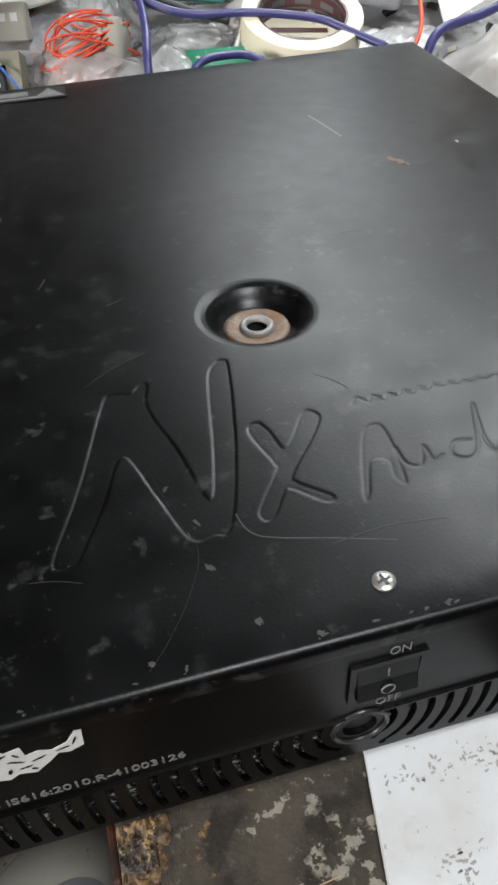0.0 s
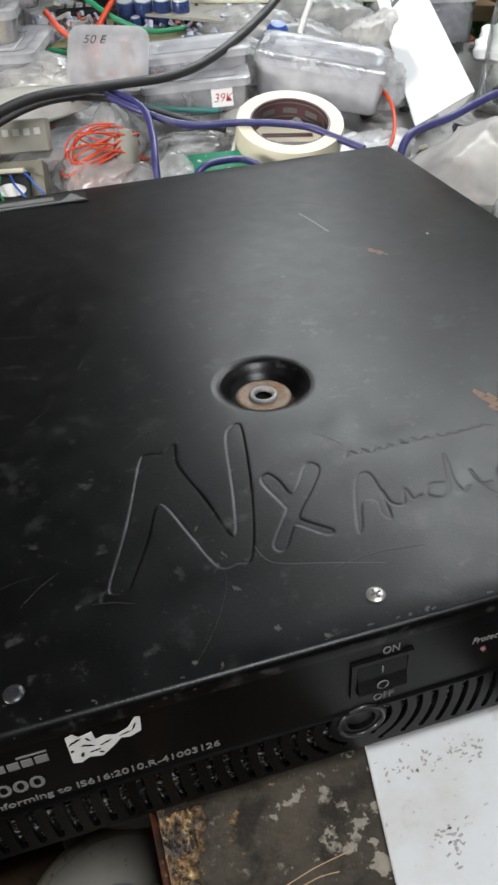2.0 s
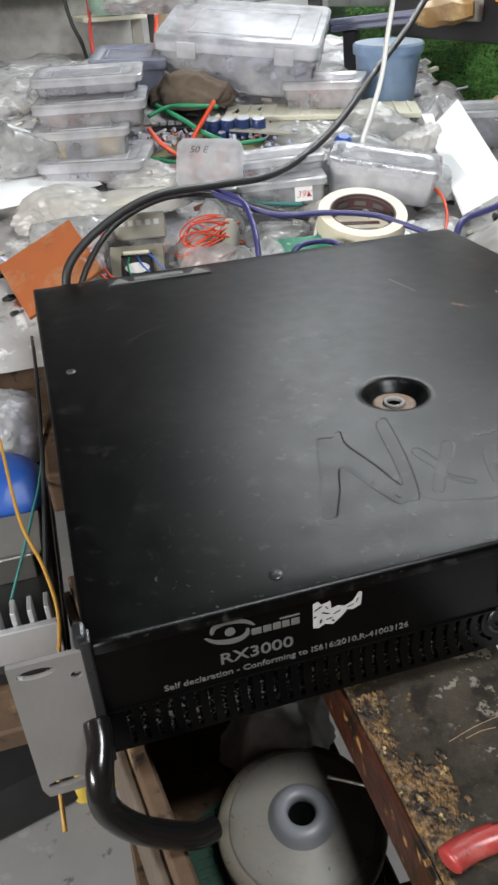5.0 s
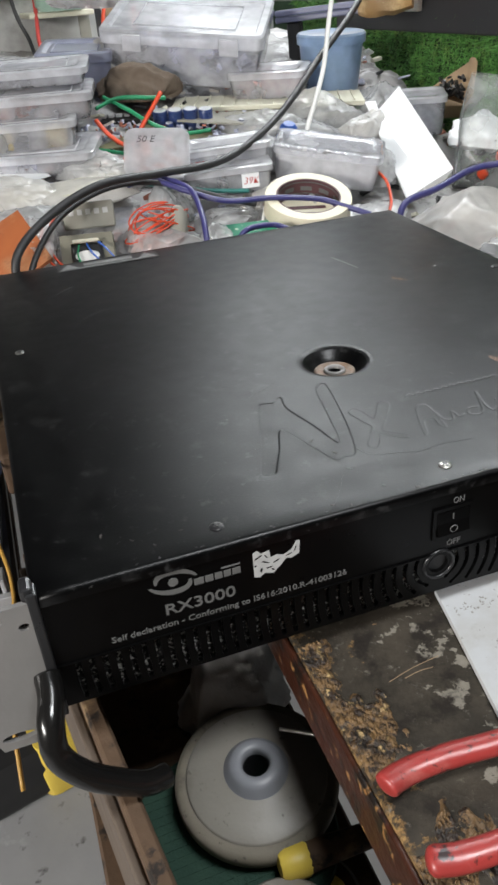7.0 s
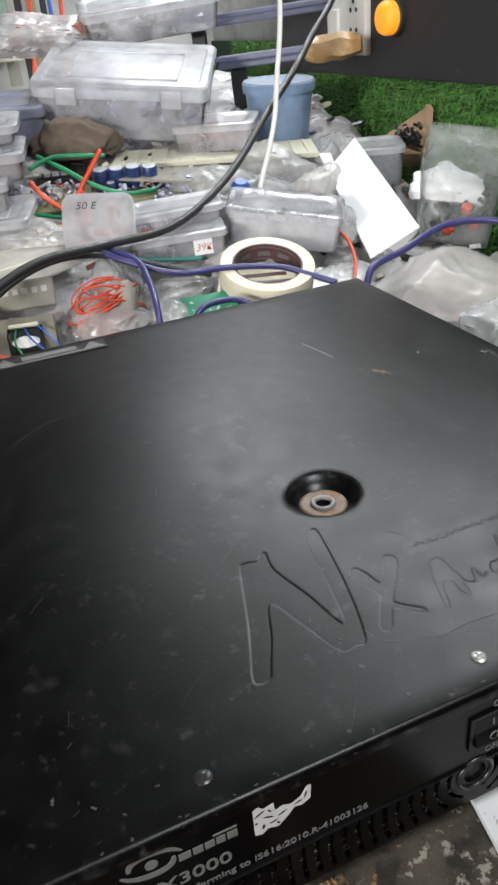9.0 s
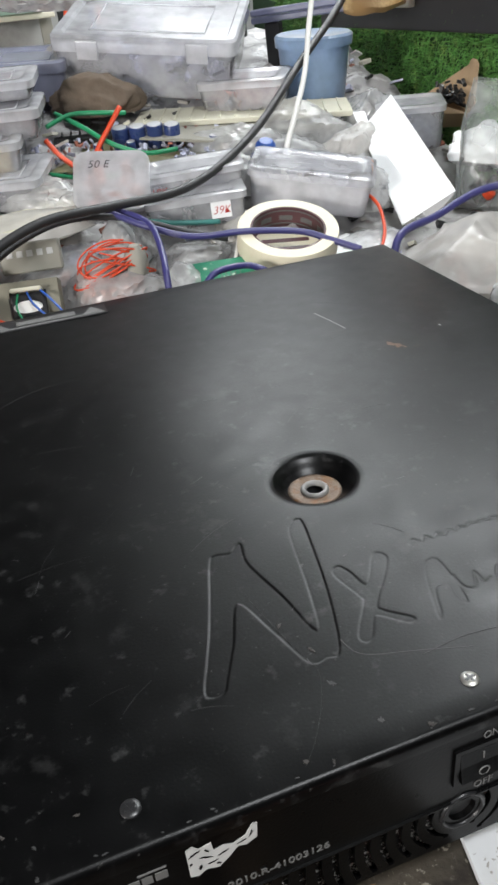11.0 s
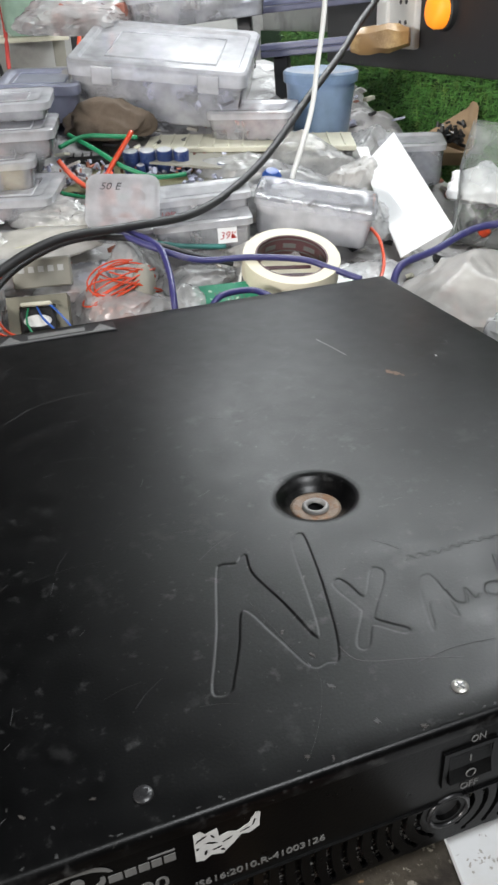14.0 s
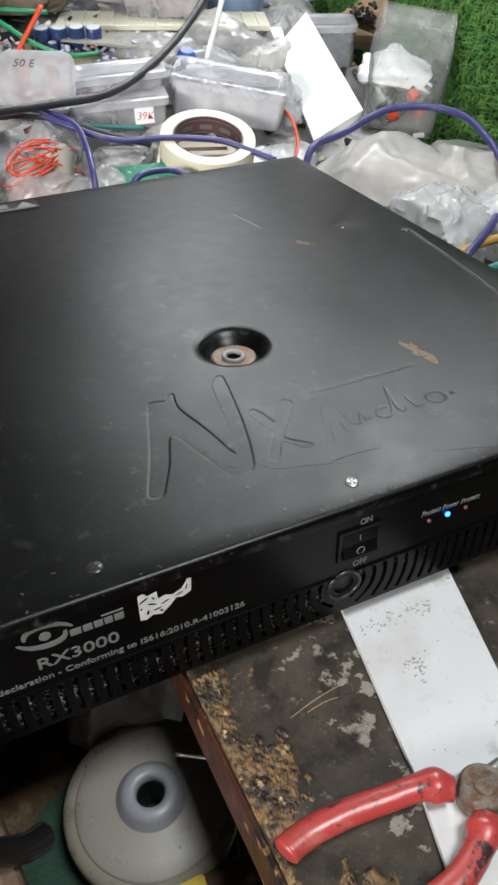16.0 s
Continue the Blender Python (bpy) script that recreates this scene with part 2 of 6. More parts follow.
ORANGE = surf("orange_sheet", (0.40, 0.12, 0.04), (0.27, 0.08, 0.03), 20, 0.5, 0, 0.15, 60, 0.1, (0.42, 0.22, 0.11), 14, 0.52, 0.70, 0.0, [((0.16, 0.06, 0.03), 30, 0.60, 0.70)])
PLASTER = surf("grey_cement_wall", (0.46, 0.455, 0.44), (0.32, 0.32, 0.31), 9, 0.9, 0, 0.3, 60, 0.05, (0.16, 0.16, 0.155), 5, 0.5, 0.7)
# outer walls and ceiling: colour held dark so the lid reflects little light
DIMWALL = surf("dimmed_plaster", (0.10, 0.10, 0.10), (0.06, 0.06, 0.06), 4, 0.9, 0, 0.1)
CEIL = surf("dimmed_ceiling", (0.09, 0.09, 0.085), (0.06, 0.06, 0.055), 4, 0.9, 0, 0.1)
FLOORM = surf("dirty_cement_floor", (0.36, 0.362, 0.37), (0.26, 0.265, 0.27), 14, 0.75, 0, 0.15, 90, 0.08, (0.44, 0.45, 0.46), 11, 0.6, 0.75, 0.0, [((0.12, 0.12, 0.12), 32, 0.62, 0.70)])
WOOD = surf("weathered_wood", (0.12, 0.07, 0.038), (0.045, 0.027, 0.016), 35, 0.75, 0, 0.5, 120, 0.1, (0.30, 0.20, 0.10), 22, 0.55, 0.7, 0.0, [((0.015, 0.01, 0.007), 70, 0.57, 0.64)])
JUNK = surf("mixed_part_metal", (0.56, 0.54, 0.51), (0.34, 0.31, 0.28), 60, 0.5, 0.2, 0.1, None, 0.1, None, 9, 0.5, 0.7, 0.7)
JUNKRED = surf("reddish_parts", (0.40, 0.14, 0.09), (0.30, 0.12, 0.09), 60, 0.5, 0.1, 0.1, None, 0.1, None, 9, 0.5, 0.7, 0.6)
JUNKBLUE = surf("bluish_parts", (0.32, 0.34, 0.48), (0.45, 0.45, 0.52), 60, 0.5, 0.1, 0.1, None, 0.1, None, 9, 0.5, 0.7, 0.6)
GREEN2 = surf("green_net", (0.015, 0.05, 0.03), (0.01, 0.035, 0.024), 60, 0.8, 0, 0.4, 500)
MAGNET = surf("cast_heat_sink", (0.62, 0.63, 0.64), (0.5, 0.5, 0.52), 50, 0.4, 0.6, 0.1)
STRIP = plastic_film("violet_plastic_strip", (0.28, 0.29, 0.42), 0.10, 0.3)
PINKINK = surf("red_marker_ink", (0.50, 0.05, 0.04), (0.45, 0.05, 0.04), 60, 0.7, 0, 0.0)


# worn bench top: dark brown varnish, bare fibre along the worn edge, flaking grey paint
def bench_wood():
    m = bpy.data.materials.new("worn_bench_varnish")
    m.use_nodes = True
    nt = m.node_tree
    n, l = nt.nodes, nt.links
    b = n["Principled BSDF"]
    tc = n.new("ShaderNodeTexCoord")
    sep = n.new("ShaderNodeSeparateXYZ")
    l.new(tc.outputs["Object"], sep.inputs[0])

    def noise_tex(scale, detail=6, rough=0.6):
        t = n.new("ShaderNodeTexNoise")
        t.inputs["Scale"].default_value, t.inputs["Detail"].default_value, t.inputs["Roughness"].default_value = scale, detail, rough
        l.new(tc.outputs["Object"], t.inputs["Vector"])
        return t.outputs["Fac"]

    def ramp(v, a, c):
        r = n.new("ShaderNodeMapRange")
        r.inputs["From Min"].default_value, r.inputs["From Max"].default_value = a, c
        l.new(v, r.inputs["Value"])
        return r.outputs["Result"]

    def maths(op, a, c):
        r = n.new("ShaderNodeMath")
        r.operation = op
        for i, v in enumerate((a, c)):
            if isinstance(v, (int, float)):
                r.inputs[i].default_value = v
            else:
                l.new(v, r.inputs[i])
        return r.outputs[0]

    def blend(fac, a, c):
        r = n.new("ShaderNodeMix")
        r.data_type = "RGBA"
        l.new(fac, r.inputs[0])
        for i, v in ((6, a), (7, c)):
            if isinstance(v, tuple):
                r.inputs[i].default_value = (*v, 1)
            else:
                l.new(v, r.inputs[i])
        return r.outputs[2]

    fibre = blend(ramp(noise_tex(150, 9, 0.8), 0.40, 0.60), (0.30, 0.18, 0.07), (0.025, 0.014, 0.007))
    base = blend(ramp(noise_tex(26, 9, 0.7), 0.35, 0.65), (0.016, 0.013, 0.009), (0.055, 0.045, 0.033))
    # distance from the worn long edge (object x = 0), broken up by noise
    worn = ramp(maths("SUBTRACT", maths("MULTIPLY", noise_tex(46, 9, 0.75), 0.20), maths("ADD", sep.outputs["X"], 0.092)), 0.0, 0.010)
    col = blend(worn, base, fibre)
    away = maths("ABSOLUTE", maths("SUBTRACT", sep.outputs["X"], 0.075), 0.0)
    flake = ramp(maths("SUBTRACT", maths("MULTIPLY", noise_tex(60, 8, 0.62), 0.20), maths("ADD", away, 0.100)), 0.0, 0.004)
    col = blend(flake, col, blend(noise_tex(200), (0.26, 0.235, 0.195), (0.13, 0.117, 0.095)))
    dab = ramp(noise_tex(130, 8, 0.75), 0.58, 0.68)
    col = blend(dab, col, (0.15, 0.135, 0.11))
    soot = ramp(noise_tex(40, 7, 0.65), 0.54, 0.62)
    col = blend(soot, col, (0.016, 0.012, 0.009))
    l.new(col, b.inputs["Base Color"])
    l.new(ramp(noise_tex(60), -0.9, 0.9), b.inputs["Roughness"])
    b.inputs["Specular IOR Level"].default_value = 0.3
    bp = n.new("ShaderNodeBump")
    bp.inputs["Strength"].default_value, bp.inputs["Distance"].default_value = 0.4, 0.0015
    l.new(maths("ADD", noise_tex(260), maths("MULTIPLY", worn, -0.8)), bp.inputs["Height"])
    l.new(bp.outputs["Normal"], b.inputs["Normal"])
    return m


BENCHTOP = bench_wood()
BENCHSIDE = surf("reddish_bench_edge", (0.06, 0.018, 0.008), (0.022, 0.008, 0.005), 60, 0.36, 0, 0.6, 160, 0.1, (0.012, 0.008, 0.006), 40, 0.52, 0.60, 0.0, [((0.34, 0.17, 0.06), 90, 0.60, 0.66)])


# ---- building helpers ----
def finish(bm, name, smooth=False):
    bmesh.ops.recalc_face_normals(bm, faces=bm.faces[:])
    me = bpy.data.meshes.new(name)
    bm.to_mesh(me)
    bm.free()
    if smooth:
        me.shade_smooth()
    return me


def part(name, bm, material, parent=None, label="", smooth=False, m=None):
    me = finish(bm, name, bool(smooth))
    if smooth == "auto":
        me.set_sharp_from_angle(angle=radians(40))
    ob = new(name, me)
    for k in material if isinstance(material, (list, tuple)) else (material,):
        me.materials.append(k)
    if parent:
        ob.parent = parent
    if m is not None:
        ob.matrix_local = m
    return tagged(ob, label)


def thing(name, label, category, m=None, group="", kind=""):
    ob = new(name)
    ob.empty_display_size = 0.02
    if m is not None:
        ob.matrix_world = m
    return tagged(ob, label, category, group, kind)


def box(bm, c, s, bevel=0.0, seg=2, rot=None):
    r = bmesh.ops.create_cube(bm, size=1)
    vs = r["verts"]
    for v in vs:
        v.co = Vector((v.co.x * s[0], v.co.y * s[1], v.co.z * s[2]))
    if bevel:
        es = list({e for v in vs for e in v.link_edges})
        g = bmesh.ops.bevel(bm, geom=es, offset=bevel, segments=seg, affect="EDGES", profile=0.5)
        vs = list({v for f in g["faces"] for v in f.verts} | {v for v in vs if v.is_valid})
    for v in vs:
        if rot:
            v.co = rot @ v.co
        v.co += Vector(c)
    return bm


def rr(w, d, r, z, n=4, cx=0, cy=0):
    """A rounded rectangle's loop at height z."""
    pts = []
    for k, (sx, sy) in enumerate(((1, 1), (-1, 1), (-1, -1), (1, -1))):
        for i in range(n + 1):
            a = radians(90 * k + 90 * i / n)
            pts.append(Vector((cx + sx * (w / 2 - r) + r * math.cos(a), cy + sy * (d / 2 - r) + r * math.sin(a), z)))
    return pts


def ring(r, z, n=32, cx=0, cy=0):
    return [Vector((cx + r * math.cos(2 * math.pi * i / n), cy + r * math.sin(2 * math.pi * i / n), z)) for i in range(n)]


def loft(bm, loops, first=True, last=True):
    rows = [[bm.verts.new(p) for p in loop] for loop in loops]
    for a, c in zip(rows, rows[1:]):
        k = len(a)
        for i in range(k):
            bm.faces.new((a[i], a[(i + 1) % k], c[(i + 1) % k], c[i]))
    if first:
        bm.faces.new(rows[0][::-1])
    if last:
        bm.faces.new(rows[-1])
    return bm


def smooth_line(pts, n=6, closed=False):
    p = [Vector(q) for q in pts]
    out = []
    k = len(p)
    for i in range(k if closed else k - 1):
        a = p[(i - 1) % k] if closed or i > 0 else p[0]
        b, c = p[i], p[(i + 1) % k]
        d = p[(i + 2) % k] if closed or i + 2 < k else p[-1]
        for j in range(n):
            t = j / n
            out.append(0.5 * ((2 * b) + (c - a) * t + (2 * a - 5 * b + 4 * c - d) * t * t + (3 * b - a - 3 * c + d) * t ** 3))
    if not closed:
        out.append(p[-1])
    return out


def tube(bm, pts, r, n=8, steps=6, closed=False, flat=1.0, taper=None):
    """A round cable or bar swept along a smooth line through pts."""
    line = smooth_line(pts, steps, closed)
    k = len(line)
    up = Vector((0, 0, 1))
    rows = []
    for i, p in enumerate(line):
        a = line[(i - 1) % k] if closed or i else p
        c = line[(i + 1) % k] if closed or i + 1 < k else p
        d = (c - a).normalized() if (c - a).length > 1e-9 else Vector((1, 0, 0))
        side = d.cross(up)
        if side.length < 0.05:
            side = d.cross(Vector((0, 1, 0)))
        side.normalize()
        over = side.cross(d).normalized()
        rad = r * (taper(i / (k - 1)) if taper else 1)
        rows.append([bm.verts.new(p + rad * (math.cos(2 * math.pi * j / n) * side + flat * math.sin(2 * math.pi * j / n) * over)) for j in range(n)])
    pairs = list(zip(rows, rows[1:])) + ([(rows[-1], rows[0])] if closed else [])
    for a, c in pairs:
        for j in range(n):
            bm.faces.new((a[j], a[(j + 1) % n], c[(j + 1) % n], c[j]))
    if not closed:
        bm.faces.new(rows[0][::-1])
        bm.faces.new(rows[-1])
    return bm


def plate(bm, outer, holes, depth):
    """A flat plate in the xz plane, with through holes, front at y = 0 and back at y = depth."""
    edges = []
    for loop in (outer, *holes):
        vs = [bm.verts.new((x, 0, z)) for x, z in loop]
        edges += [bm.edges.new((vs[i], vs[(i + 1) % len(vs)])) for i in range(len(vs))]
    fill = bmesh.ops.triangle_fill(bm, edges=edges, use_beauty=True)
    faces = [f for f in fill["geom"] if isinstance(f, bmesh.types.BMFace)]
    ex = bmesh.ops.extrude_face_region(bm, geom=faces)
    for v in ex["geom"]:
        if isinstance(v, bmesh.types.BMVert):
            v.co.y += depth
    return bm


def words(name, text, size, material, parent, m, width=None, italic=0.0, bold=0.0):
    c = bpy.data.curves.new(name, "FONT")
    c.body, c.size, c.extrude, c.shear, c.offset = text, size, 0.00012, italic, bold
    c.resolution_u = 3
    tmp = bpy.data.objects.new(name, c)
    scene.collection.objects.link(tmp)
    bpy.context.view_layer.update()
    me = bpy.data.meshes.new_from_object(tmp.evaluated_get(bpy.context.evaluated_depsgraph_get()))
    bpy.data.objects.remove(tmp)
    if width:
        xs = [v.co.x for v in me.vertices]
        k = width / (max(xs) - min(xs))
        for v in me.vertices:
            v.co.x *= k
    ob = new(name, me)
    me.materials.append(material)
    ob.parent, ob.matrix_local = parent, m
    return ob


rng = random.Random(7)


def rubble(bm, w, d, h, count, size, z0=0.0, dome=0.0):
    """Loose small parts: little blocks and rods tumbled in a w x d x h space."""
    for _ in range(count):
        x, y = rng.uniform(-w / 2, w / 2), rng.uniform(-d / 2, d / 2)
        z = z0 + rng.uniform(0.0, h)
        s = size * rng.uniform(0.5, 1.3)
        rot = Euler((rng.uniform(0, 3), rng.uniform(0, 3), rng.uniform(0, 3))).to_matrix()
        if rng.random() < 0.5:
            box(bm, (x, y, z + s * 0.4), (s, s * rng.uniform(0.4, 1), s * rng.uniform(0.3, 0.7)), 0, 1, rot)
        else:
            v = bmesh.ops.create_cone(bm, cap_ends=True, segments=7, radius1=s * 0.3, radius2=s * 0.3, depth=s * 1.3)["verts"]
            for q in v:
                q.co = rot @ q.co + Vector((x, y, z + s * 0.4))
    return bm


# ---- the room ----
TOP, BENCH = 0.835, 0.742


def slab(name, c, s, material, label, category):
    ob = part(name, box(bmesh.new(), (0, 0, 0), s, 0.002, 1), material)
    ob.location = c
    return tagged(ob, label, category, "", "structure")


slab("floor", (0.2, 0.6, -0.05), (6.0, 7.0, 0.1), FLOORM, "dirty grey cement workshop floor", "floor")
slab("ceiling", (0.2, 0.6, 2.75), (6.0, 7.0, 0.1), CEIL, "ceiling darkened to dim reflections in the lid", "ceiling")
slab("wall_north", (0.2, 3.3, 1.35), (6.0, 0.12, 2.7), DIMWALL, "far grey wall darkened to dim reflections in the lid", "wall")
slab("wall_south", (0.2, -2.9, 1.35), (6.0, 0.12, 2.7), DIMWALL, "unseen darkened wall behind the camera", "wall")
slab("wall_west", (-1.7, 0.2, 1.35), (0.12, 6.08, 2.7), DIMWALL, "unseen darkened side wall", "wall")
slab("wall_east", (3.1, 0.2, 1.35), (0.12, 6.08, 2.7), DIMWALL, "unseen darkened side wall", "wall")
# low wall behind the bench, on which the turf is laid, and the rear cement wall
slab("wall_partition", (0.83, 0.95, 0.60), (0.08, 1.7, 1.20), PLASTER, "low partition wall beside the bench", "wall")
slab("wall_rear", (0.04, 1.76, 0.60), (1.50, 0.10, 1.20), PLASTER, "far grey wall darkened to dim reflections in the lid behind the bench", "wall")

# ---- bench ----
bench = thing("workbench", "worn dark-varnished wooden workbench with flaking paint", "workbench", pose(0, 0, 0))
part("top", box(bmesh.new(), (0.33, -0.125, -0.02), (0.66, 0.85, 0.04), 0.003, 2), BENCHTOP, bench, "brown varnished plank top worn bare at its edge", m=pose(0.129, 0, BENCH))
part("edge_board", box(bmesh.new(), (0, 0, 0), (0.003, 0.85, 0.036), 0.001, 2), BENCHSIDE, bench, "reddish-brown chipped edge strip", m=pose(0.1275, -0.125, BENCH - 0.0205))
part("middle_top", box(bmesh.new(), (0, 0, 0), (0.805, 0.255, 0.04), 0.003, 2), WOOD, bench, m=pose(0.3825, 0.430, BENCH - 0.02))
part("rear_top", box(bmesh.new(), (0, 0, 0), (0.93, 1.14, 0.04), 0.003, 2), WOOD, bench, m=pose(0.32, 1.130, BENCH - 0.02))
rail = box(bmesh.new(), (0, 0, 0), (0.0105, 0.48, 0.12), 0.002, 2)
part("side_rail", rail, WOOD, bench, "splintered side rail of bare wood", m=pose(0.0205, -0.040, BENCH - 0.086, 0, 0, 7.4))
part("rail_batten", box(bmesh.new(), (-0.0083, 0, -0.003), (0.0058, 0.48, 0.11), 0.0015, 2), surf("pale_batten", (0.13, 0.10, 0.075), (0.07, 0.052, 0.04), 40, 0.7, 0, 0.3, 160, 0.1, (0.07, 0.05, 0.035), 60, 0.58, 0.7), bench, "pale batten on the rail", m=pose(0.0205, -0.040, BENCH - 0.091, 0, 0, 7.4))
part("tray_floor", box(bmesh.new(), (0, 0, 0), (0.16, 0.75, 0.016), 0.002, 1), WOOD, bench, m=pose(0.073, -0.075, 0.585))
for x, y in ((0.02, -0.42), (0.75, -0.5), (-0.1, 1.66), (0.74, 1.66)):
    part("leg", box(bmesh.new(), (0, 0, 0.35), (0.06, 0.06, 0.70), 0.003, 1), WOOD, bench, m=pose(x, y, 0))

# torn, lifted fibres along the worn edge: a rough layer that sinks into the varnish where the wood is whole
sp = bmesh.new()
NX, NY, LX, Y0, Y1 = 56, 300, 0.058, -0.33, 0.004
rows_v = []
for j in range(NY + 1):
    y = Y0 + (Y1 - Y0) * j / NY
    row = []
    for i in range(NX + 1):
        x = 0.0005 + LX * i / NX
        keep = 0.26 - x / 0.056 + 1.25 * noise.noise(Vector((x * 38, y * 30, 2.3))) + 0.45 * noise.noise(Vector((x * 160, y * 120, 7.1)))
        grain = 1 - abs(noise.noise(Vector((x * 420 + y * 160, y * 150 - x * 60, 4.0))))
        lump = 0.5 + 0.5 * noise.noise(Vector((x * 130, y * 110, 9.0)))
        z = -0.0016 + min(1.0, max(0.0, keep + 0.25) * 3.2) * (0.0012 + 0.0022 * grain * lump + 0.0016 * (grain - 0.6))
        row.append(sp.verts.new((x, y, z - max(0.0, 0.0030 - x) * 0.55)))
    rows_v.append(row)
for j in range(NY):
    for i in range(NX):
        sp.faces.new((rows_v[j][i], rows_v[j][i + 1], rows_v[j + 1][i + 1], rows_v[j + 1][i]))
fibre_mat = surf("bare_wood_fibre", (0.25, 0.145, 0.058), (0.030, 0.017, 0.008), 95, 0.6, 0, 1.0, 260, 0.1, (0.010, 0.007, 0.005), 60, 0.50, 0.57, 0.0, [((0.42, 0.29, 0.13), 120, 0.58, 0.66), ((0.02, 0.011, 0.006), 210, 0.50, 0.58)])
ob = part("splinter_layer", sp, fibre_mat, bench, "lifted splinters of bare wood", m=pose(0.129, 0, BENCH))
tagged(ob, "", "", "", "stuff")

# ---- amplifier ----
W, D, H = 0.456, 0.505, 0.076
amp = thing("amplifier", "black steel rack amplifier with a scratched embossed lid", "amplifier", pose(0, 0, TOP - H))
AZ = -(TOP - H)


DX, DY = 0.2290, 0.1655


def dimple(r):
    """Depth of the pressed dimple at a distance from its middle."""
    prof = [(0.0, -0.0092), (0.0125, -0.0092), (0.0150, -0.0086), (0.0180, -0.0062), (0.0205, -0.0034), (0.0228, -0.0013), (0.0250, -0.0004), (0.0275, 0.0)]
    for (r0, z0), (r1, z1) in zip(prof, prof[1:]):
        if r < r1:
            t = (r - r0) / (r1 - r0)
            return z0 + (z1 - z0) * t
    return 0.0


def lid_z(x, y):
    """Height of the slightly sprung lid over its own plane."""
    r = math.hypot(x - DX, y - DY)
    e = max(0, min(x, W - x, y, D - y))
    return dimple(r) + 0.0012 * noise.noise(Vector((x * 9, y * 7, 0))) * min(1, e / 0.04) * min(1, max(0, r - 0.028) / 0.06)


# letters pressed into the lid: sunk strokes with sloping sides, thin scored lines and a zigzag
N_OUT = [(0.1305, 0.0505), (0.1375, 0.069), (0.144, 0.087), (0.155, 0.122), (0.159, 0.127), (0.1665, 0.1255), (0.1705, 0.1295), (0.1735, 0.129), (0.1715, 0.1145), (0.178, 0.088), (0.1835, 0.0615), (0.190, 0.0845), (0.1975, 0.125), (0.2025, 0.134), (0.206, 0.1355), (0.207, 0.129), (0.1985, 0.085), (0.188, 0.049), (0.181, 0.0465), (0.1735, 0.0475), (0.1665, 0.069), (0.1585, 0.0915), (0.149, 0.070), (0.1400, 0.0515), (0.1375, 0.0472), (0.1325, 0.0465)]
X_OUT = [(0.199, 0.047), (0.198, 0.052), (0.208, 0.067), (0.209, 0.071), (0.205, 0.086), (0.205, 0.092), (0.209, 0.094), (0.212, 0.088), (0.214, 0.078), (0.218, 0.081), (0.225, 0.092), (0.229, 0.095), (0.232, 0.090), (0.226, 0.080), (0.214, 0.065), (0.214, 0.060), (0.223, 0.051), (0.220, 0.049), (0.211, 0.058), (0.208, 0.057), (0.203, 0.049)]
A_OUT = [(0.233, 0.048), (0.243, 0.075), (0.250, 0.080), (0.252, 0.073), (0.249, 0.050), (0.246, 0.053), (0.247, 0.061), (0.241, 0.062), (0.235, 0.048)]
U_LINE = [(0.252, 0.066), (0.2522, 0.058), (0.257, 0.0555), (0.2615, 0.064), (0.2622, 0.057), (0.266, 0.058)]
D_LINE = [(0.279, 0.0625), (0.273, 0.063), (0.2695, 0.057), (0.275, 0.054), (0.281, 0.060), (0.289, 0.080), (0.2845, 0.063), (0.285, 0.055), (0.289, 0.057)]
I_LINE = [(0.2945, 0.066), (0.295, 0.057), (0.2995, 0.0565)]
O_LINE = [(0.311 + 0.0062 * math.cos(0.7854 * i), 0.0590 + 0.0052 * math.sin(0.7854 * i)) for i in range(8)]
DOT = [(0.3225 + 0.0011 * math.cos(1.5708 * i), 0.0585 + 0.0011 * math.sin(1.5708 * i)) for i in range(4)]
ZIG = [(0.246 + 0.0031 * i, 0.094 + (0.0020 if i % 2 else -0.0020) * (1.0 - 0.02 * i) * (0.3 + 0.7 * abs(math.sin(1.3 * i)))) for i in range(25)]


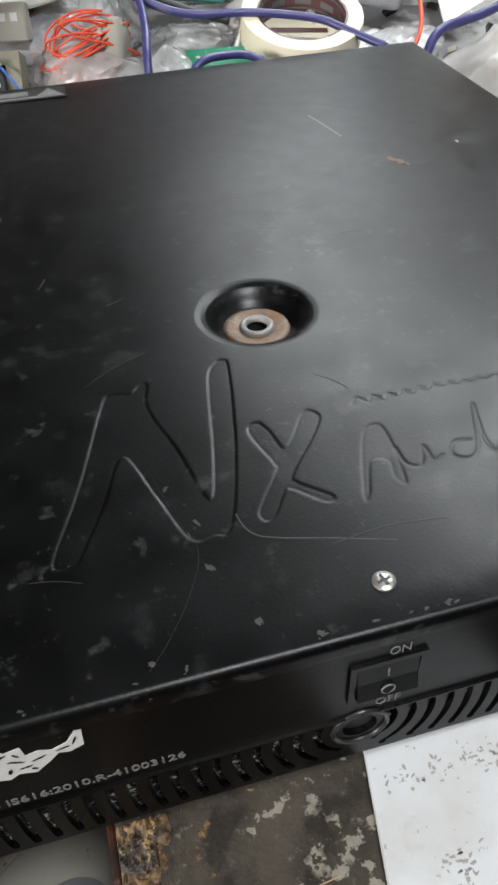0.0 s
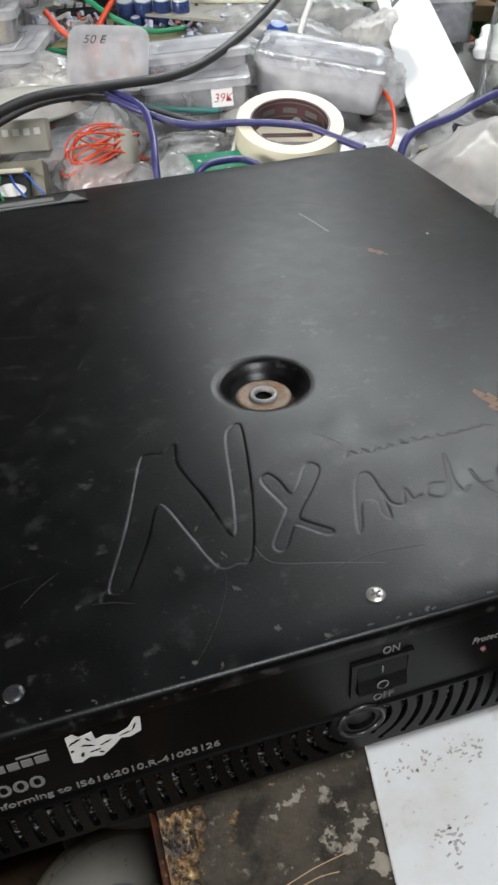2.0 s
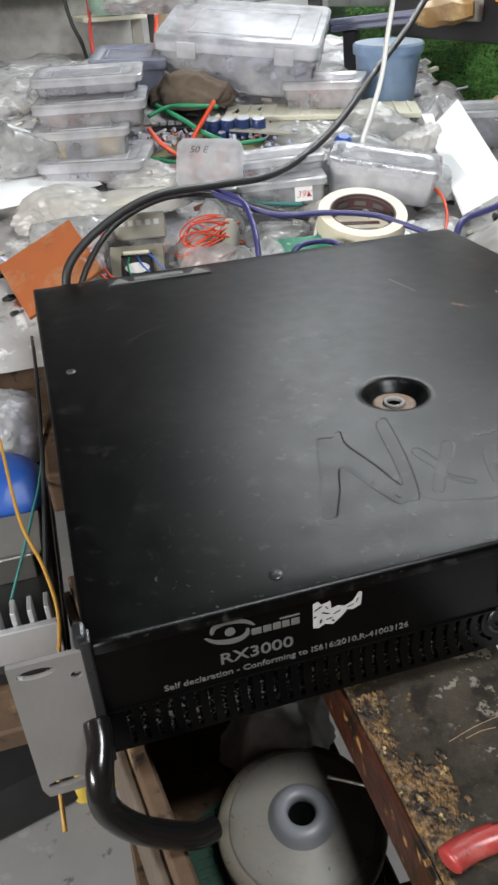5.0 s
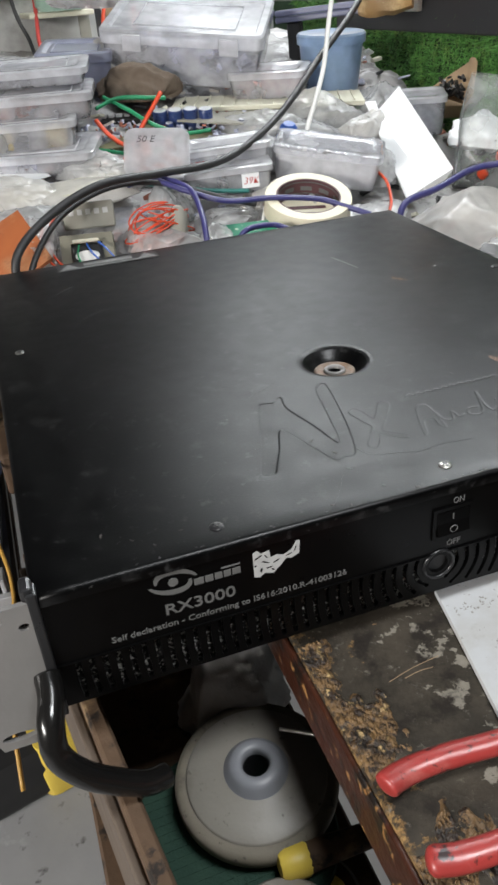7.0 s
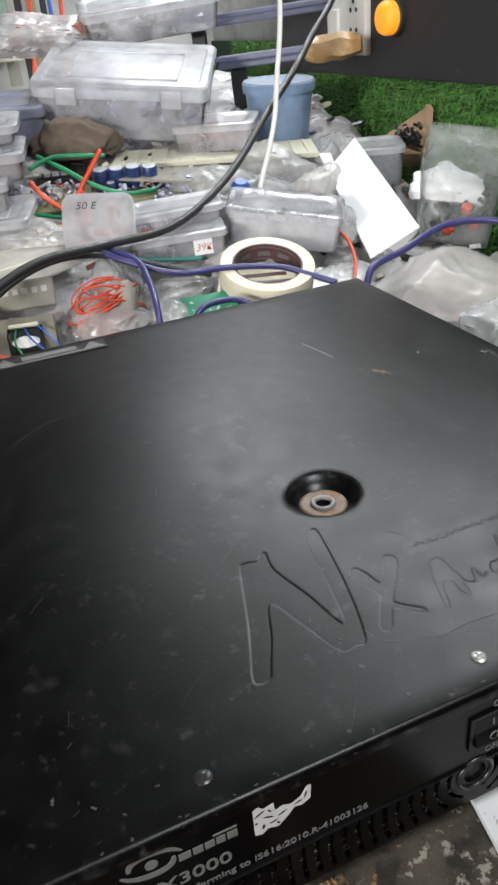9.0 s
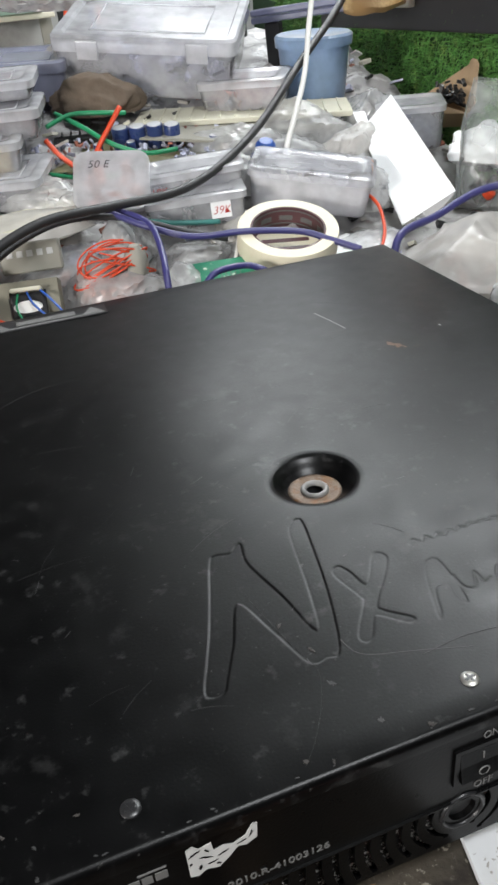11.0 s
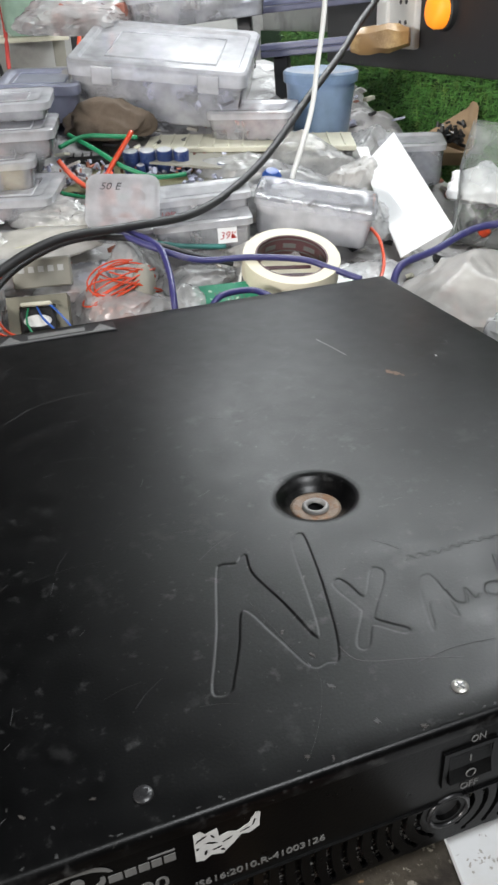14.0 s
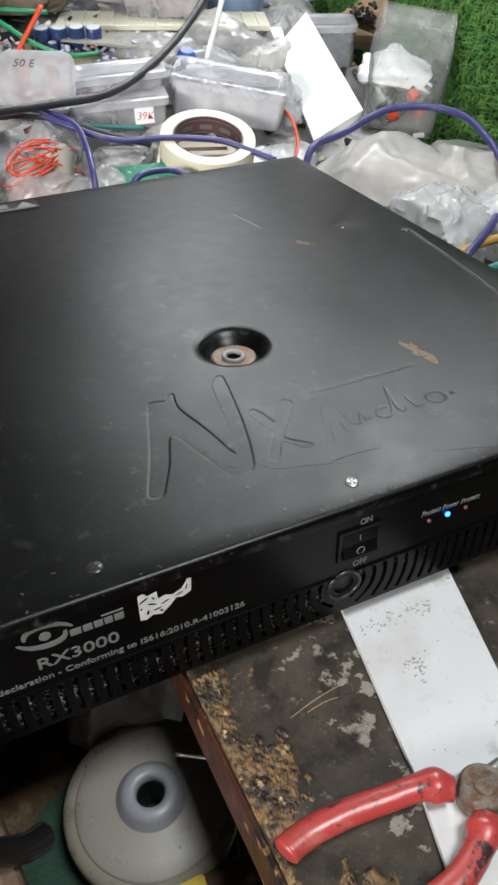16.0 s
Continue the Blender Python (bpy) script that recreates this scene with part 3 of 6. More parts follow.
def pressed(gx, gy):
    """Depth of the pressed lettering over a grid of lid points."""
    px, py = np.meshgrid(np.array(gx), np.array(gy))

    def distance(line, closed):
        best = np.full(px.shape, 1.0)
        inside = np.zeros(px.shape, bool)
        for k in range(len(line) - (0 if closed else 1)):
            (x0, y0), (x1, y1) = line[k], line[(k + 1) % len(line)]
            ex, ey = x1 - x0, y1 - y0
            t = np.clip(((px - x0) * ex + (py - y0) * ey) / max(1e-12, ex * ex + ey * ey), 0, 1)
            best = np.minimum(best, np.hypot(px - x0 - t * ex, py - y0 - t * ey))
            if abs(ey) > 1e-12:
                inside ^= ((y0 > py) != (y1 > py)) & (px < x0 + (py - y0) * ex / ey)
        return best, inside

    depth = np.zeros(px.shape)
    for pts, deep, slope_w in ((N_OUT, 0.00026, 0.0008), (X_OUT, 0.00018, 0.0008), (A_OUT, 0.00014, 0.0008)):
        line = [(q.x, q.y) for q in smooth_line([(x, y, 0) for x, y in pts], 5, True)]
        dist, inside = distance(line, True)
        t = np.clip(0.5 + np.where(inside, dist, -dist) / slope_w, 0, 1)
        depth -= deep * t * t * (3 - 2 * t) + 0.00008 * np.exp(-(dist / 0.0006) ** 2)
    for pts, closed, deep in ((U_LINE, False, 0.00022), (D_LINE, False, 0.00022), (I_LINE, False, 0.00022), (O_LINE, True, 0.00022), (DOT, True, 0.0003), (ZIG, False, 0.00022)):
        line = [(q.x, q.y) for q in smooth_line([(x, y, 0) for x, y in pts], 4, closed)]
        dist, inside = distance(line, closed)
        depth -= deep * np.exp(-(dist / 0.0007) ** 2)
    return depth


def lid_mesh():
    """The folded steel lid with its pressed dimple, pressed lettering and a hole in the middle of the dimple."""
    bm = bmesh.new()
    xs = [0.126 * i / 9 for i in range(9)] + [0.126 + 0.0005 * i for i in range(410)] + [0.331 + (W - 0.331) * i / 10 for i in range(11)]
    ys = [0.042 * i / 4 for i in range(4)] + [0.042 + 0.0005 * i for i in range(190)] + [0.137 + 0.00065 * i for i in range(90)] + [0.1955 + (D - 0.1955) * i / 22 for i in range(23)]
    sunk = pressed(xs, ys)
    grid = []
    for j, y in enumerate(ys):
        row = []
        for i, x in enumerate(xs):
            row.append(bm.verts.new((x, y, lid_z(x, y) + sunk[j, i])))
        grid.append(row)
    for j in range(len(ys) - 1):
        for i in range(len(xs) - 1):
            if math.hypot(0.5 * (xs[i] + xs[i + 1]) - DX, 0.5 * (ys[j] + ys[j + 1]) - DY) > 0.0072:
                bm.faces.new((grid[j][i], grid[j][i + 1], grid[j + 1][i + 1], grid[j + 1][i]))
    # folded edges
    edge = [(0.0, 0.0), (0.0009, -0.0002), (0.0019, -0.0009), (0.0026, -0.0019), (0.0028, -0.0032), (0.0028, -0.0072)]
    border = [grid[0][i] for i in range(len(xs))] + [grid[j][-1] for j in range(1, len(ys))] + [grid[-1][i] for i in range(len(xs) - 2, -1, -1)] + [grid[j][0] for j in range(len(ys) - 2, 0, -1)]
    last = border
    for q, z in edge[1:]:
        ring_v = []
        for v in border:
            ox = -q if v.co.x < 1e-6 else q if v.co.x > W - 1e-6 else 0
            oy = -q if v.co.y < 1e-6 else q if v.co.y > D - 1e-6 else 0
            ring_v.append(bm.verts.new((v.co.x + ox, v.co.y + oy, z)))
        for i in range(len(border)):
            k = (i + 1) % len(border)
            bm.faces.new((last[i], ring_v[i], ring_v[k], last[k]))
        last = ring_v
    return bm


lid = part("lid", lid_mesh(), LID, amp, "black powder-coated lid with dents and scuffs", smooth=True, m=pose(0, 0, H))
part("hole_cup", loft(bmesh.new(), [ring(0.0060, -0.0100, 28, DX, DY), ring(0.0052, -0.0160, 28, DX, DY)], False, True), BLACK, lid, "dark hole")
wash = bmesh.new()
loft(wash, [ring(0.0150, -0.0092, 48, DX, DY), ring(0.0146, -0.0081, 48, DX, DY), ring(0.0132, -0.0078, 48, DX, DY), ring(0.0104, -0.0084, 48, DX, DY), ring(0.0074, -0.0086, 48, DX, DY)], False, False)
part("washer", wash, WASHER, lid, "rusty pressed washer", smooth=True)
part("eyelet", loft(bmesh.new(), [ring(r, z, 40, DX, DY) for r, z in ((0.0080, -0.0088), (0.0078, -0.0074), (0.0070, -0.0066), (0.0058, -0.0066), (0.0049, -0.0074), (0.0047, -0.0088))], False, False), EAR, lid, "worn dull eyelet", smooth=True)

def screw(parent, x, y, z, r, material, rot=None):
    bm = bmesh.new()
    loft(bm, [ring(r, 0, 20), ring(r, 0.0005, 20), ring(r * 0.86, 0.0010, 20), ring(r * 0.3, 0.0012, 20)], True, True)
    s = part("screw", bm, material, parent, "cross-head screw", smooth="auto", m=pose(x, y, z, 0, 0, rng.uniform(0, 90)) if rot is None else rot)
    cr = bmesh.new()
    box(cr, (0, 0, 0.00115), (r * 1.15, r * 0.26, 0.0004))
    box(cr, (0, 0, 0.00117), (r * 0.26, r * 1.15, 0.0004))
    part("cross_slot", cr, BLACK, s)
    return s


for x, y, mt in ((0.0925, 0.013, BLACK), (0.2255, 0.0135, STEEL), (0.366, 0.0135, STEEL), (0.017, 0.292, DARKSTEEL), (0.441, 0.278, BLACK)):
    screw(lid, x, y, lid_z(x, y), 0.0037, mt)

FAINT = surf("faint_drag_mark", (0.016, 0.016, 0.016), (0.006, 0.006, 0.006), 120, 0.45, 0, 0.0, None, 0.1, None, 9, 0.5, 0.7, 0.0, None, 0.3)
# flaked paint, residue and scratches on the lid


def blot(x, y, w, d, material, name, seed, parent=None, h=0.00012):
    r2 = random.Random(seed)
    bm = bmesh.new()
    n = 18
    ph = [r2.uniform(0, 6.28) for _ in range(3)]
    rad = [0.5 * (1 + 0.32 * math.sin(2 * 6.283 * i / n + ph[0]) + 0.25 * math.sin(5 * 6.283 * i / n + ph[1]) + r2.uniform(-0.2, 0.2)) for i in range(n)]
    lo = [Vector((w * q * math.cos(6.283 * i / n), d * q * math.sin(6.283 * i / n), 0)) for i, q in enumerate(rad)]
    loft(bm, [lo, [Vector((p.x * 0.93, p.y * 0.93, h)) for p in lo]], False, True)
    return part(name, bm, material, parent or lid, "", m=pose(x, y, lid_z(x, y) if parent is None else 0, 0, 0, r2.uniform(0, 180)))


blot(0.332, 0.105, 0.024, 0.010, TAN, "residue", 3).matrix_local = pose(0.332, 0.105, lid_z(0.332, 0.105) + 0.0001, 0, 0, -78)
blot(0.352, 0.292, 0.014, 0.006, TAN, "residue", 4).matrix_local = pose(0.351, 0.293, lid_z(0.351, 0.293) + 0.0001, 0, 0, -60)
blot(0.364, 0.284, 0.008, 0.003, CHIP, "paint_chip", 5)
for i, (x, y, s) in enumerate(((0.387, 0.295, 0.0028), (0.177, 0.053, 0.0045), (0.170, 0.071, 0.004), (0.177, 0.034, 0.006), (0.154, 0.006, 0.004), (0.163, 0.002, 0.003), (0.186, 0.011, 0.005), (0.202, 0.002, 0.005), (0.05, 0.02, 0.004), (0.06, 0.012, 0.003), (0.075, 0.018, 0.003), (0.036, 0.03, 0.005), (0.30, 0.19, 0.002), (0.318, 0.17, 0.002), (0.29, 0.11, 0.0018), (0.42, 0.33, 0.003), (0.145, 0.44, 0.003), (0.212, 0.49, 0.004), (0.40, 0.49, 0.005), (0.44, 0.47, 0.006))):
    blot(x, y, s * 0.65, s * 0.35, CHIP if i % 3 else SCUFF, "paint_chip", 20 + i)


def scratch(pts, r, material=SCUFF):
    part("scratch", tube(bmesh.new(), [(x, y, lid_z(x, y) + 0.00005) for x, y in pts], r, 5, 4, False, 0.25), material, lid)


scratch([(0.190, 0.053), (0.192, 0.045), (0.198, 0.040), (0.216, 0.034), (0.236, 0.027)], 0.0003)
scratch([(0.276, 0.018), (0.295, 0.011), (0.311, 0.006)], 0.0003)
scratch([(0.325, 0.379), (0.329, 0.36), (0.333, 0.338)], 0.0005, EAR)
scratch([(0.163, 0.095), (0.171, 0.057), (0.175, 0.042), (0.169, 0.026), (0.160, 0.012), (0.153, 0.004)], 0.00012, FAINT)
for i in range(30):
    x, y, a, ln = rng.uniform(0.02, 0.44), rng.uniform(0.02, 0.49), rng.uniform(0, 3.14), rng.uniform(0.002, 0.010)
    if math.hypot(x - DX, y - DY) > 0.036:
        scratch([(x, y), (x + 0.5 * ln * math.cos(a), y + 0.5 * ln * math.sin(a)), (x + ln * math.cos(a + 0.04), y + ln * math.sin(a + 0.04))], rng.uniform(0.00012, 0.0003))
for i in range(34):
    x = rng.uniform(0.0, W)
    s = rng.uniform(0.0004, 0.0013)
    blot(x, rng.uniform(-0.001, 0.003), s * 1.6, s, SCUFF, "edge_wear", 200 + i).matrix_local = pose(x, rng.uniform(0.0004, 0.002), 0.0001)

scratch([(0.4465, 0.282), (0.441, 0.216), (0.433, 0.147)], 0.0008, FAINT)
scratch([(0.4440, 0.276), (0.438, 0.212), (0.4305, 0.147)], 0.0005, FAINT)
blot(0.397, 0.308, 0.0024, 0.0022, LABEL, "paint_speck", 91)
for i in range(40):
    # shallow drag marks, mostly across the lid
    x, y, a, ln = rng.uniform(0.04, 0.40), rng.uniform(0.03, 0.48), rng.gauss(0.25, 0.5), rng.uniform(0.012, 0.045)
    if math.hypot(x - DX, y - DY) > 0.05 and math.hypot(x + ln * math.cos(a) - DX, y + ln * math.sin(a) - DY) > 0.04 and x + ln < W:
        scratch([(x, y), (x + 0.5 * ln * math.cos(a + 0.1), y + 0.5 * ln * math.sin(a + 0.1)), (x + ln * math.cos(a), y + ln * math.sin(a))], rng.uniform(0.00012, 0.0004), FAINT)

# warning label at the rear of the lid
warn = part("warning_label", box(bmesh.new(), (0, 0, 0), (0.104, 0.022, 0.0003)), BLACK, lid, "black warning label with silver triangles", m=pose(0.123, 0.4885, lid_z(0.123, 0.489) + 0.0003, 0, 0, -1))
for x in (-0.040, 0.040):
    bm = bmesh.new()
    loft(bm, [[Vector((x + 0.012 * math.cos(a), 0.012 * math.sin(a) - 0.002, z)) for a in (radians(90), radians(210), radians(330))] for z in (0.0001, 0.0004)], False, True)
    part("triangle", bm, FOIL, warn)
part("print_bar", box(bmesh.new(), (0, 0.002, 0.0003), (0.05, 0.009, 0.0003)), FOIL, warn)
part("print_bar", box(bmesh.new(), (0, -0.007, 0.0003), (0.09, 0.003, 0.0003)), GREYPRINT, warn)

# chassis and front panel
part("chassis", box(bmesh.new(), (W / 2, D / 2 + 0.005, H / 2 - 0.013), (W - 0.004, D - 0.012, H - 0.026), 0.002, 1), BLACK, amp)
for x in (0.0032, W - 0.0032):
    part("side_wall", box(bmesh.new(), (x, D / 2 + 0.005, H - 0.016), (0.0024, D - 0.012, 0.024)), BLACK, amp)
part("rear_wall", box(bmesh.new(), (W / 2, D - 0.0025, H - 0.016), (W - 0.010, 0.0024, 0.024)), BLACK, amp)
HX, HZ = 0.216, 0.0205


def slots():
    out = []
    x = 0.0105
    while x < W - 0.006:
        r = abs(x - HX)
        if r > 0.0118:
            zs = [0.0042 + 0.0225 * i / 8 for i in range(9)]
            zs = [z for z in zs if abs(z - HZ) < r * 0.97]
            sg = 1 if x > HX else -1
            mid = [(HX + sg * math.sqrt(r * r - (z - HZ) ** 2) + sg * 0.0, z) for z in zs]
            w = 0.00145
            left = [(a - w, z) for a, z in mid]
            right = [(a + w, z) for a, z in mid]
            (xa, za), (xb, zb) = mid[0], mid[-1]
            out.append(right + [(xb + 0.001, zb + 0.0016), (xb - 0.001, zb + 0.0016)] + left[::-1] + [(xa - 0.001, za - 0.0016), (xa + 0.001, za - 0.0016)])
        x += 0.0068
    out.append([(HX + 0.0062 * math.cos(6.2832 * i / 24), HZ + 0.0062 * math.sin(6.2832 * i / 24)) for i in range(24)])
    return out


front = part("front_panel", plate(bmesh.new(), [(0, 0), (W, 0), (W, H - 0.0045), (0, H - 0.0045)], slots(), 0.003), PANEL, amp, "black front panel with curved vent slots", m=pose(0, -0.0015, 0))
part("filter", box(bmesh.new(), (W / 2, 0.0032, 0.0145), (W - 0.004, 0.001, 0.028)), DARKIN, front, "dark dusty filter behind the slots")
# black disc added behind the jack hole to stand for its inner shade
part("jack_hole_backing", loft(bmesh.new(), [ring(0.0088, 0, 24), ring(0.0088, 0.0005, 24)], True, True), RUBBER, front, "black disc darkening the jack hole", m=pose(HX, 0.0031, HZ, 90, 0, 0))
rim = bmesh.new()
tube(rim, [(HX + 0.0095 * math.cos(6.2832 * i / 24), -0.0002, HZ + 0.0095 * math.sin(6.2832 * i / 24)) for i in range(24)], 0.0011, 6, 1, True)
part("jack_rim", rim, BLACK, front, "round rim of the jack hole", smooth=True)
part("band_step", box(bmesh.new(), (W / 2, -0.0006, 0.0288), (W, 0.0012, 0.0007)), PANEL, front)


def fz(x, z, y=-0.0003):
    return pose(x, y, z + AZ, 90, 0, 0)


words("lettering", "RX3000", 0.0098, PRINT, front, fz(0.0575, 0.8005), 0.037, 0, 0.0001)
words("lettering", "Self declaration - Conforming to IS616:2010.R-41003126", 0.0052, PRINT, front, fz(0.0290, 0.7925), 0.129, 0, 0.00005)
words("lettering", "ON", 0.0058, GREYPRINT, front, fz(0.2222, 0.8200), 0.0068)
words("lettering", "OFF", 0.0056, GREYPRINT, front, fz(0.2200, 0.7915), 0.0085)
words("lettering", "Protect", 0.0052, GREYPRINT, front, fz(0.2605, 0.8098), 0.0125, 0.25)
words("lettering", "Power", 0.0052, GREYPRINT, front, fz(0.2740, 0.8094), 0.0105, 0.25)
words("lettering", "Protect", 0.0052, GREYPRINT, front, fz(0.2860, 0.8090), 0.0125, 0.25)

# maker's mark as plain shapes: a swirl of two bands round a dot, and a bar


def swirl(flip):
    bm = bmesh.new()
    lo, hi = [], []
    for i in range(15):
        a = radians(205 - 175 * i / 14)
        e = 0.35 + 0.65 * math.sin(math.pi * i / 14)
        ox, oz = 0.0016, 0.0008
        lo.append((0.0118 * math.cos(a) + ox, 0.0072 * math.sin(a) + oz))
        hi.append(((0.0118 - 0.0040 * e) * math.cos(a) + ox, (0.0072 - 0.0032 * e) * math.sin(a) + oz))
    va = [bm.verts.new((flip * x, 0, flip * z)) for x, z in lo]
    vb = [bm.verts.new((flip * x, 0, flip * z)) for x, z in hi]
    for i in range(14):
        bm.faces.new((va[i], va[i + 1], vb[i + 1], vb[i]))
    ex = bmesh.ops.extrude_face_region(bm, geom=bm.faces[:])
    for v in ex["geom"]:
        if isinstance(v, bmesh.types.BMVert):
            v.co.y -= 0.0002
    return bm


for f in (1, -1):
    part("printed_mark", swirl(f), PRINT, front, m=pose(0.0640, -0.0002, 0.8205 + AZ, 0, 18, 0))
part("printed_mark", loft(bmesh.new(), [ring(0.0026, 0, 16), ring(0.0026, 0.0003, 16)], False, True), PRINT, front, m=fz(0.064, 0.8205))
for x0, x1 in ((0.0745, 0.0795), (0.0803, 0.0845), (0.0853, 0.0893), (0.0900, 0.0938), (0.0946, 0.0990)):
    part("printed_mark", box(bmesh.new(), (0, 0, 0), (x1 - x0, 0.0003, 0.0042), 0.0001, 1), PRINT, front, m=pose((x0 + x1) / 2, -0.0002, 0.8165 + AZ))
part("printed_mark", box(bmesh.new(), (0, 0, 0), (0.010, 0.0003, 0.0008)), GREYPRINT, front, m=pose(0.094, -0.0002, 0.8205 + AZ))
# torn remains of a label: one ragged piece with the black paint scraped through
torn = [(0.1060, 0.8085), (0.1090, 0.8075), (0.1120, 0.8095), (0.1165, 0.8080), (0.1210, 0.8120), (0.1240, 0.8155), (0.1270, 0.8145), (0.1312, 0.8165), (0.1318, 0.8245), (0.1300, 0.8250), (0.1270, 0.8200), (0.1225, 0.8180), (0.1190, 0.8195), (0.1155, 0.8185), (0.1150, 0.8235), (0.1105, 0.8225), (0.1085, 0.8250), (0.1060, 0.8240)]
tl = part("torn_label", plate(bmesh.new(), [(x, z + AZ) for x, z in torn], [], 0.0002), LABEL, front, "torn remains of a white label", m=pose(0, -0.0002, 0))
for i, (x, z, w, d, a) in enumerate(((0.1085, 0.8205, 0.0050, 0.0016, 30), (0.1125, 0.8165, 0.0055, 0.0013, -20), (0.1100, 0.8120, 0.0036, 0.0016, 60), (0.1145, 0.8125, 0.0040, 0.0012, 15), (0.1130, 0.8200, 0.0030, 0.0010, -50), (0.1185, 0.8155, 0.0048, 0.0011, 25), (0.1255, 0.8175, 0.0044, 0.0010, 10), (0.1290, 0.8200, 0.0040, 0.0010, 65), (0.1165, 0.8105, 0.0034, 0.0010, -35), (0.1070, 0.8155, 0.0022, 0.0012, 80))):
    ob = blot(x, 0, w * 0.75, d * 0.7, PANEL, "scrape", 60 + i, tl)
    ob.matrix_local = pose(x, -0.00005, z + AZ, 90, 0, 0) @ pose(0, 0, 0, 0, 0, a)

# rocker switch
sw = part("power_switch", plate(bmesh.new(), [(-0.0125, -0.0102), (0.0125, -0.0102), (0.0125, 0.0102), (-0.0125, 0.0102)], [[(-0.0103, -0.0080), (0.0103, -0.0080), (0.0103, 0.0080), (-0.0103, 0.0080)]], 0.0016), PANEL, amp, "black rocker switch", m=pose(0.2225, -0.0028, 0.0497))
rk = bmesh.new()
loft(rk, [[Vector((s * 0.0100, y, z)) for y, z in ((0.001, -0.0077), (-0.0019, -0.0072), (-0.0002, 0.0), (0.0004, 0.0072), (0.002, 0.0077))] for s in (-1, 1)], True, True)
rocker = part("rocker", rk, PANEL, sw, "rocker pressed at its top")
part("off_mark", tube(bmesh.new(), [(0.0022 * math.cos(6.2832 * i / 16), -0.0014, -0.0040 + 0.0022 * math.sin(6.2832 * i / 16)) for i in range(16)], 0.0003, 5, 1, True), PRINT, rocker)
part("on_mark", box(bmesh.new(), (0, 0.0000, 0.0036), (0.0005, 0.0006, 0.0036)), PRINT, rocker)
for x, mt, nm in ((0.2660, RUST, "protect_led"), (0.2780, BLUELED, "power_led"), (0.2900, RUST, "protect_led")):
    bm = bmesh.new()
    r = 0.0015 if mt is BLUELED else 0.0012
    loft(bm, [ring(r, 0, 14), ring(r, 0.0007, 14), ring(r * 0.7, 0.0013, 14)], True, True)
    part(nm, bm, mt if mt is BLUELED else MAROON, front, "lit blue lamp" if mt is BLUELED else "unlit red lamp", m=fz(x, 0.8055))

# rack ear with slots, gap strip and bent grab bar


def oval(cx, cz, w, h, n=16):
    return [(cx + 0.5 * w * math.cos(6.2832 * i / n), cz + 0.5 * h * math.sin(6.2832 * i / n)) for i in range(n)]


ear = part("rack_ear", plate(bmesh.new(), [(-0.0375, -0.010), (-0.035, -0.0165), (-0.0045, -0.0165), (-0.0045, H - 0.002), (-0.0375, H - 0.002)], [oval(-0.0255, H - 0.0085, 0.017, 0.006), oval(-0.0255, -0.0085, 0.018, 0.006), oval(-0.0085, H - 0.015, 0.0055, 0.0045)], 0.003), EAR, amp, "worn grey steel rack ear with slots", m=pose(0, -0.0035, 0))
part("gap_strip", box(bmesh.new(), (0, 0, 0), (0.0052, 0.010, H + 0.006), 0.001, 2), BLACK, amp, m=pose(-0.0022, 0.0015, H / 2 - 0.001))
part("grab_bar", tube(bmesh.new(), [(-0.005, -0.002, 0.026), (-0.005, -0.012, 0.021), (-0.008, -0.024, 0.014), (-0.008, -0.030, 0.0), (0.002, -0.034, -0.014), (0.016, -0.034, -0.027), (0.030, -0.033, -0.037), (0.040, -0.028, -0.043)], 0.0068, 14, 6), GLOSSBLACK, amp, "bent glossy black grab bar", smooth=True)
part("corner_clip", box(bmesh.new(), (-0.004, 0.004, H + 0.0005), (0.006, 0.012, 0.008), 0.002, 2), BLACK, amp)
for x, y in ((0.17, 0.03), (0.43, 0.03), (0.03, 0.46), (0.43, 0.46)):
    part("foot", loft(bmesh.new(), [ring(0.012, 0.0008, 16), ring(0.010, -(TOP - H - BENCH), 16)], True, True), RUBBER, amp, m=pose(x, y, 0))


def loose(name, bm, material, parent, label=""):
    return tagged(part(name, bm, material, parent, label), "", "", "", "stuff")


# ---- on and under the bench in front ----
wb = bmesh.new()
outline = [(0.224, 0.012), (0.297, 0.009), (0.2755, -0.062), (0.262, -0.110), (0.250, -0.16), (0.182, -0.16), (0.203, -0.091)]
loft(wb, [[Vector((x, y, z)) for x, y in outline] for z in (0.0, 0.0035)], True, True)
ob = part("white_board", wb, BOARDW)
ob.location = (0, 0, BENCH + 0.0004)
tagged(ob, "grubby white laminate board lying on the bench", "board")
STAIN = surf("sooty_smear", (0.20, 0.185, 0.165), (0.36, 0.35, 0.335), 300, 0.8, 0, 0.2)
rs = random.Random(8)
for i in range(90):
    # a sooty streak near the amplifier and a smudge further out
    if i < 62:
        t = rs.random()
        x, y, w = 0.224 + 0.047 * t + rs.gauss(0, 0.002), -0.009 + rs.gauss(0, 0.0028), rs.uniform(0.0005, 0.0022)
    else:
        x, y, w = 0.239 + rs.gauss(0, 0.004), -0.041 + rs.gauss(0, 0.004), rs.uniform(0.0006, 0.0024)
    st_ob = blot(x, y, w * 0.95, w * 0.6, STAIN, "stain", 400 + i, ob, 0.00008)
    st_ob.matrix_local = pose(x, y, 0.0035, 0, 0, rs.gauss(10, 35))
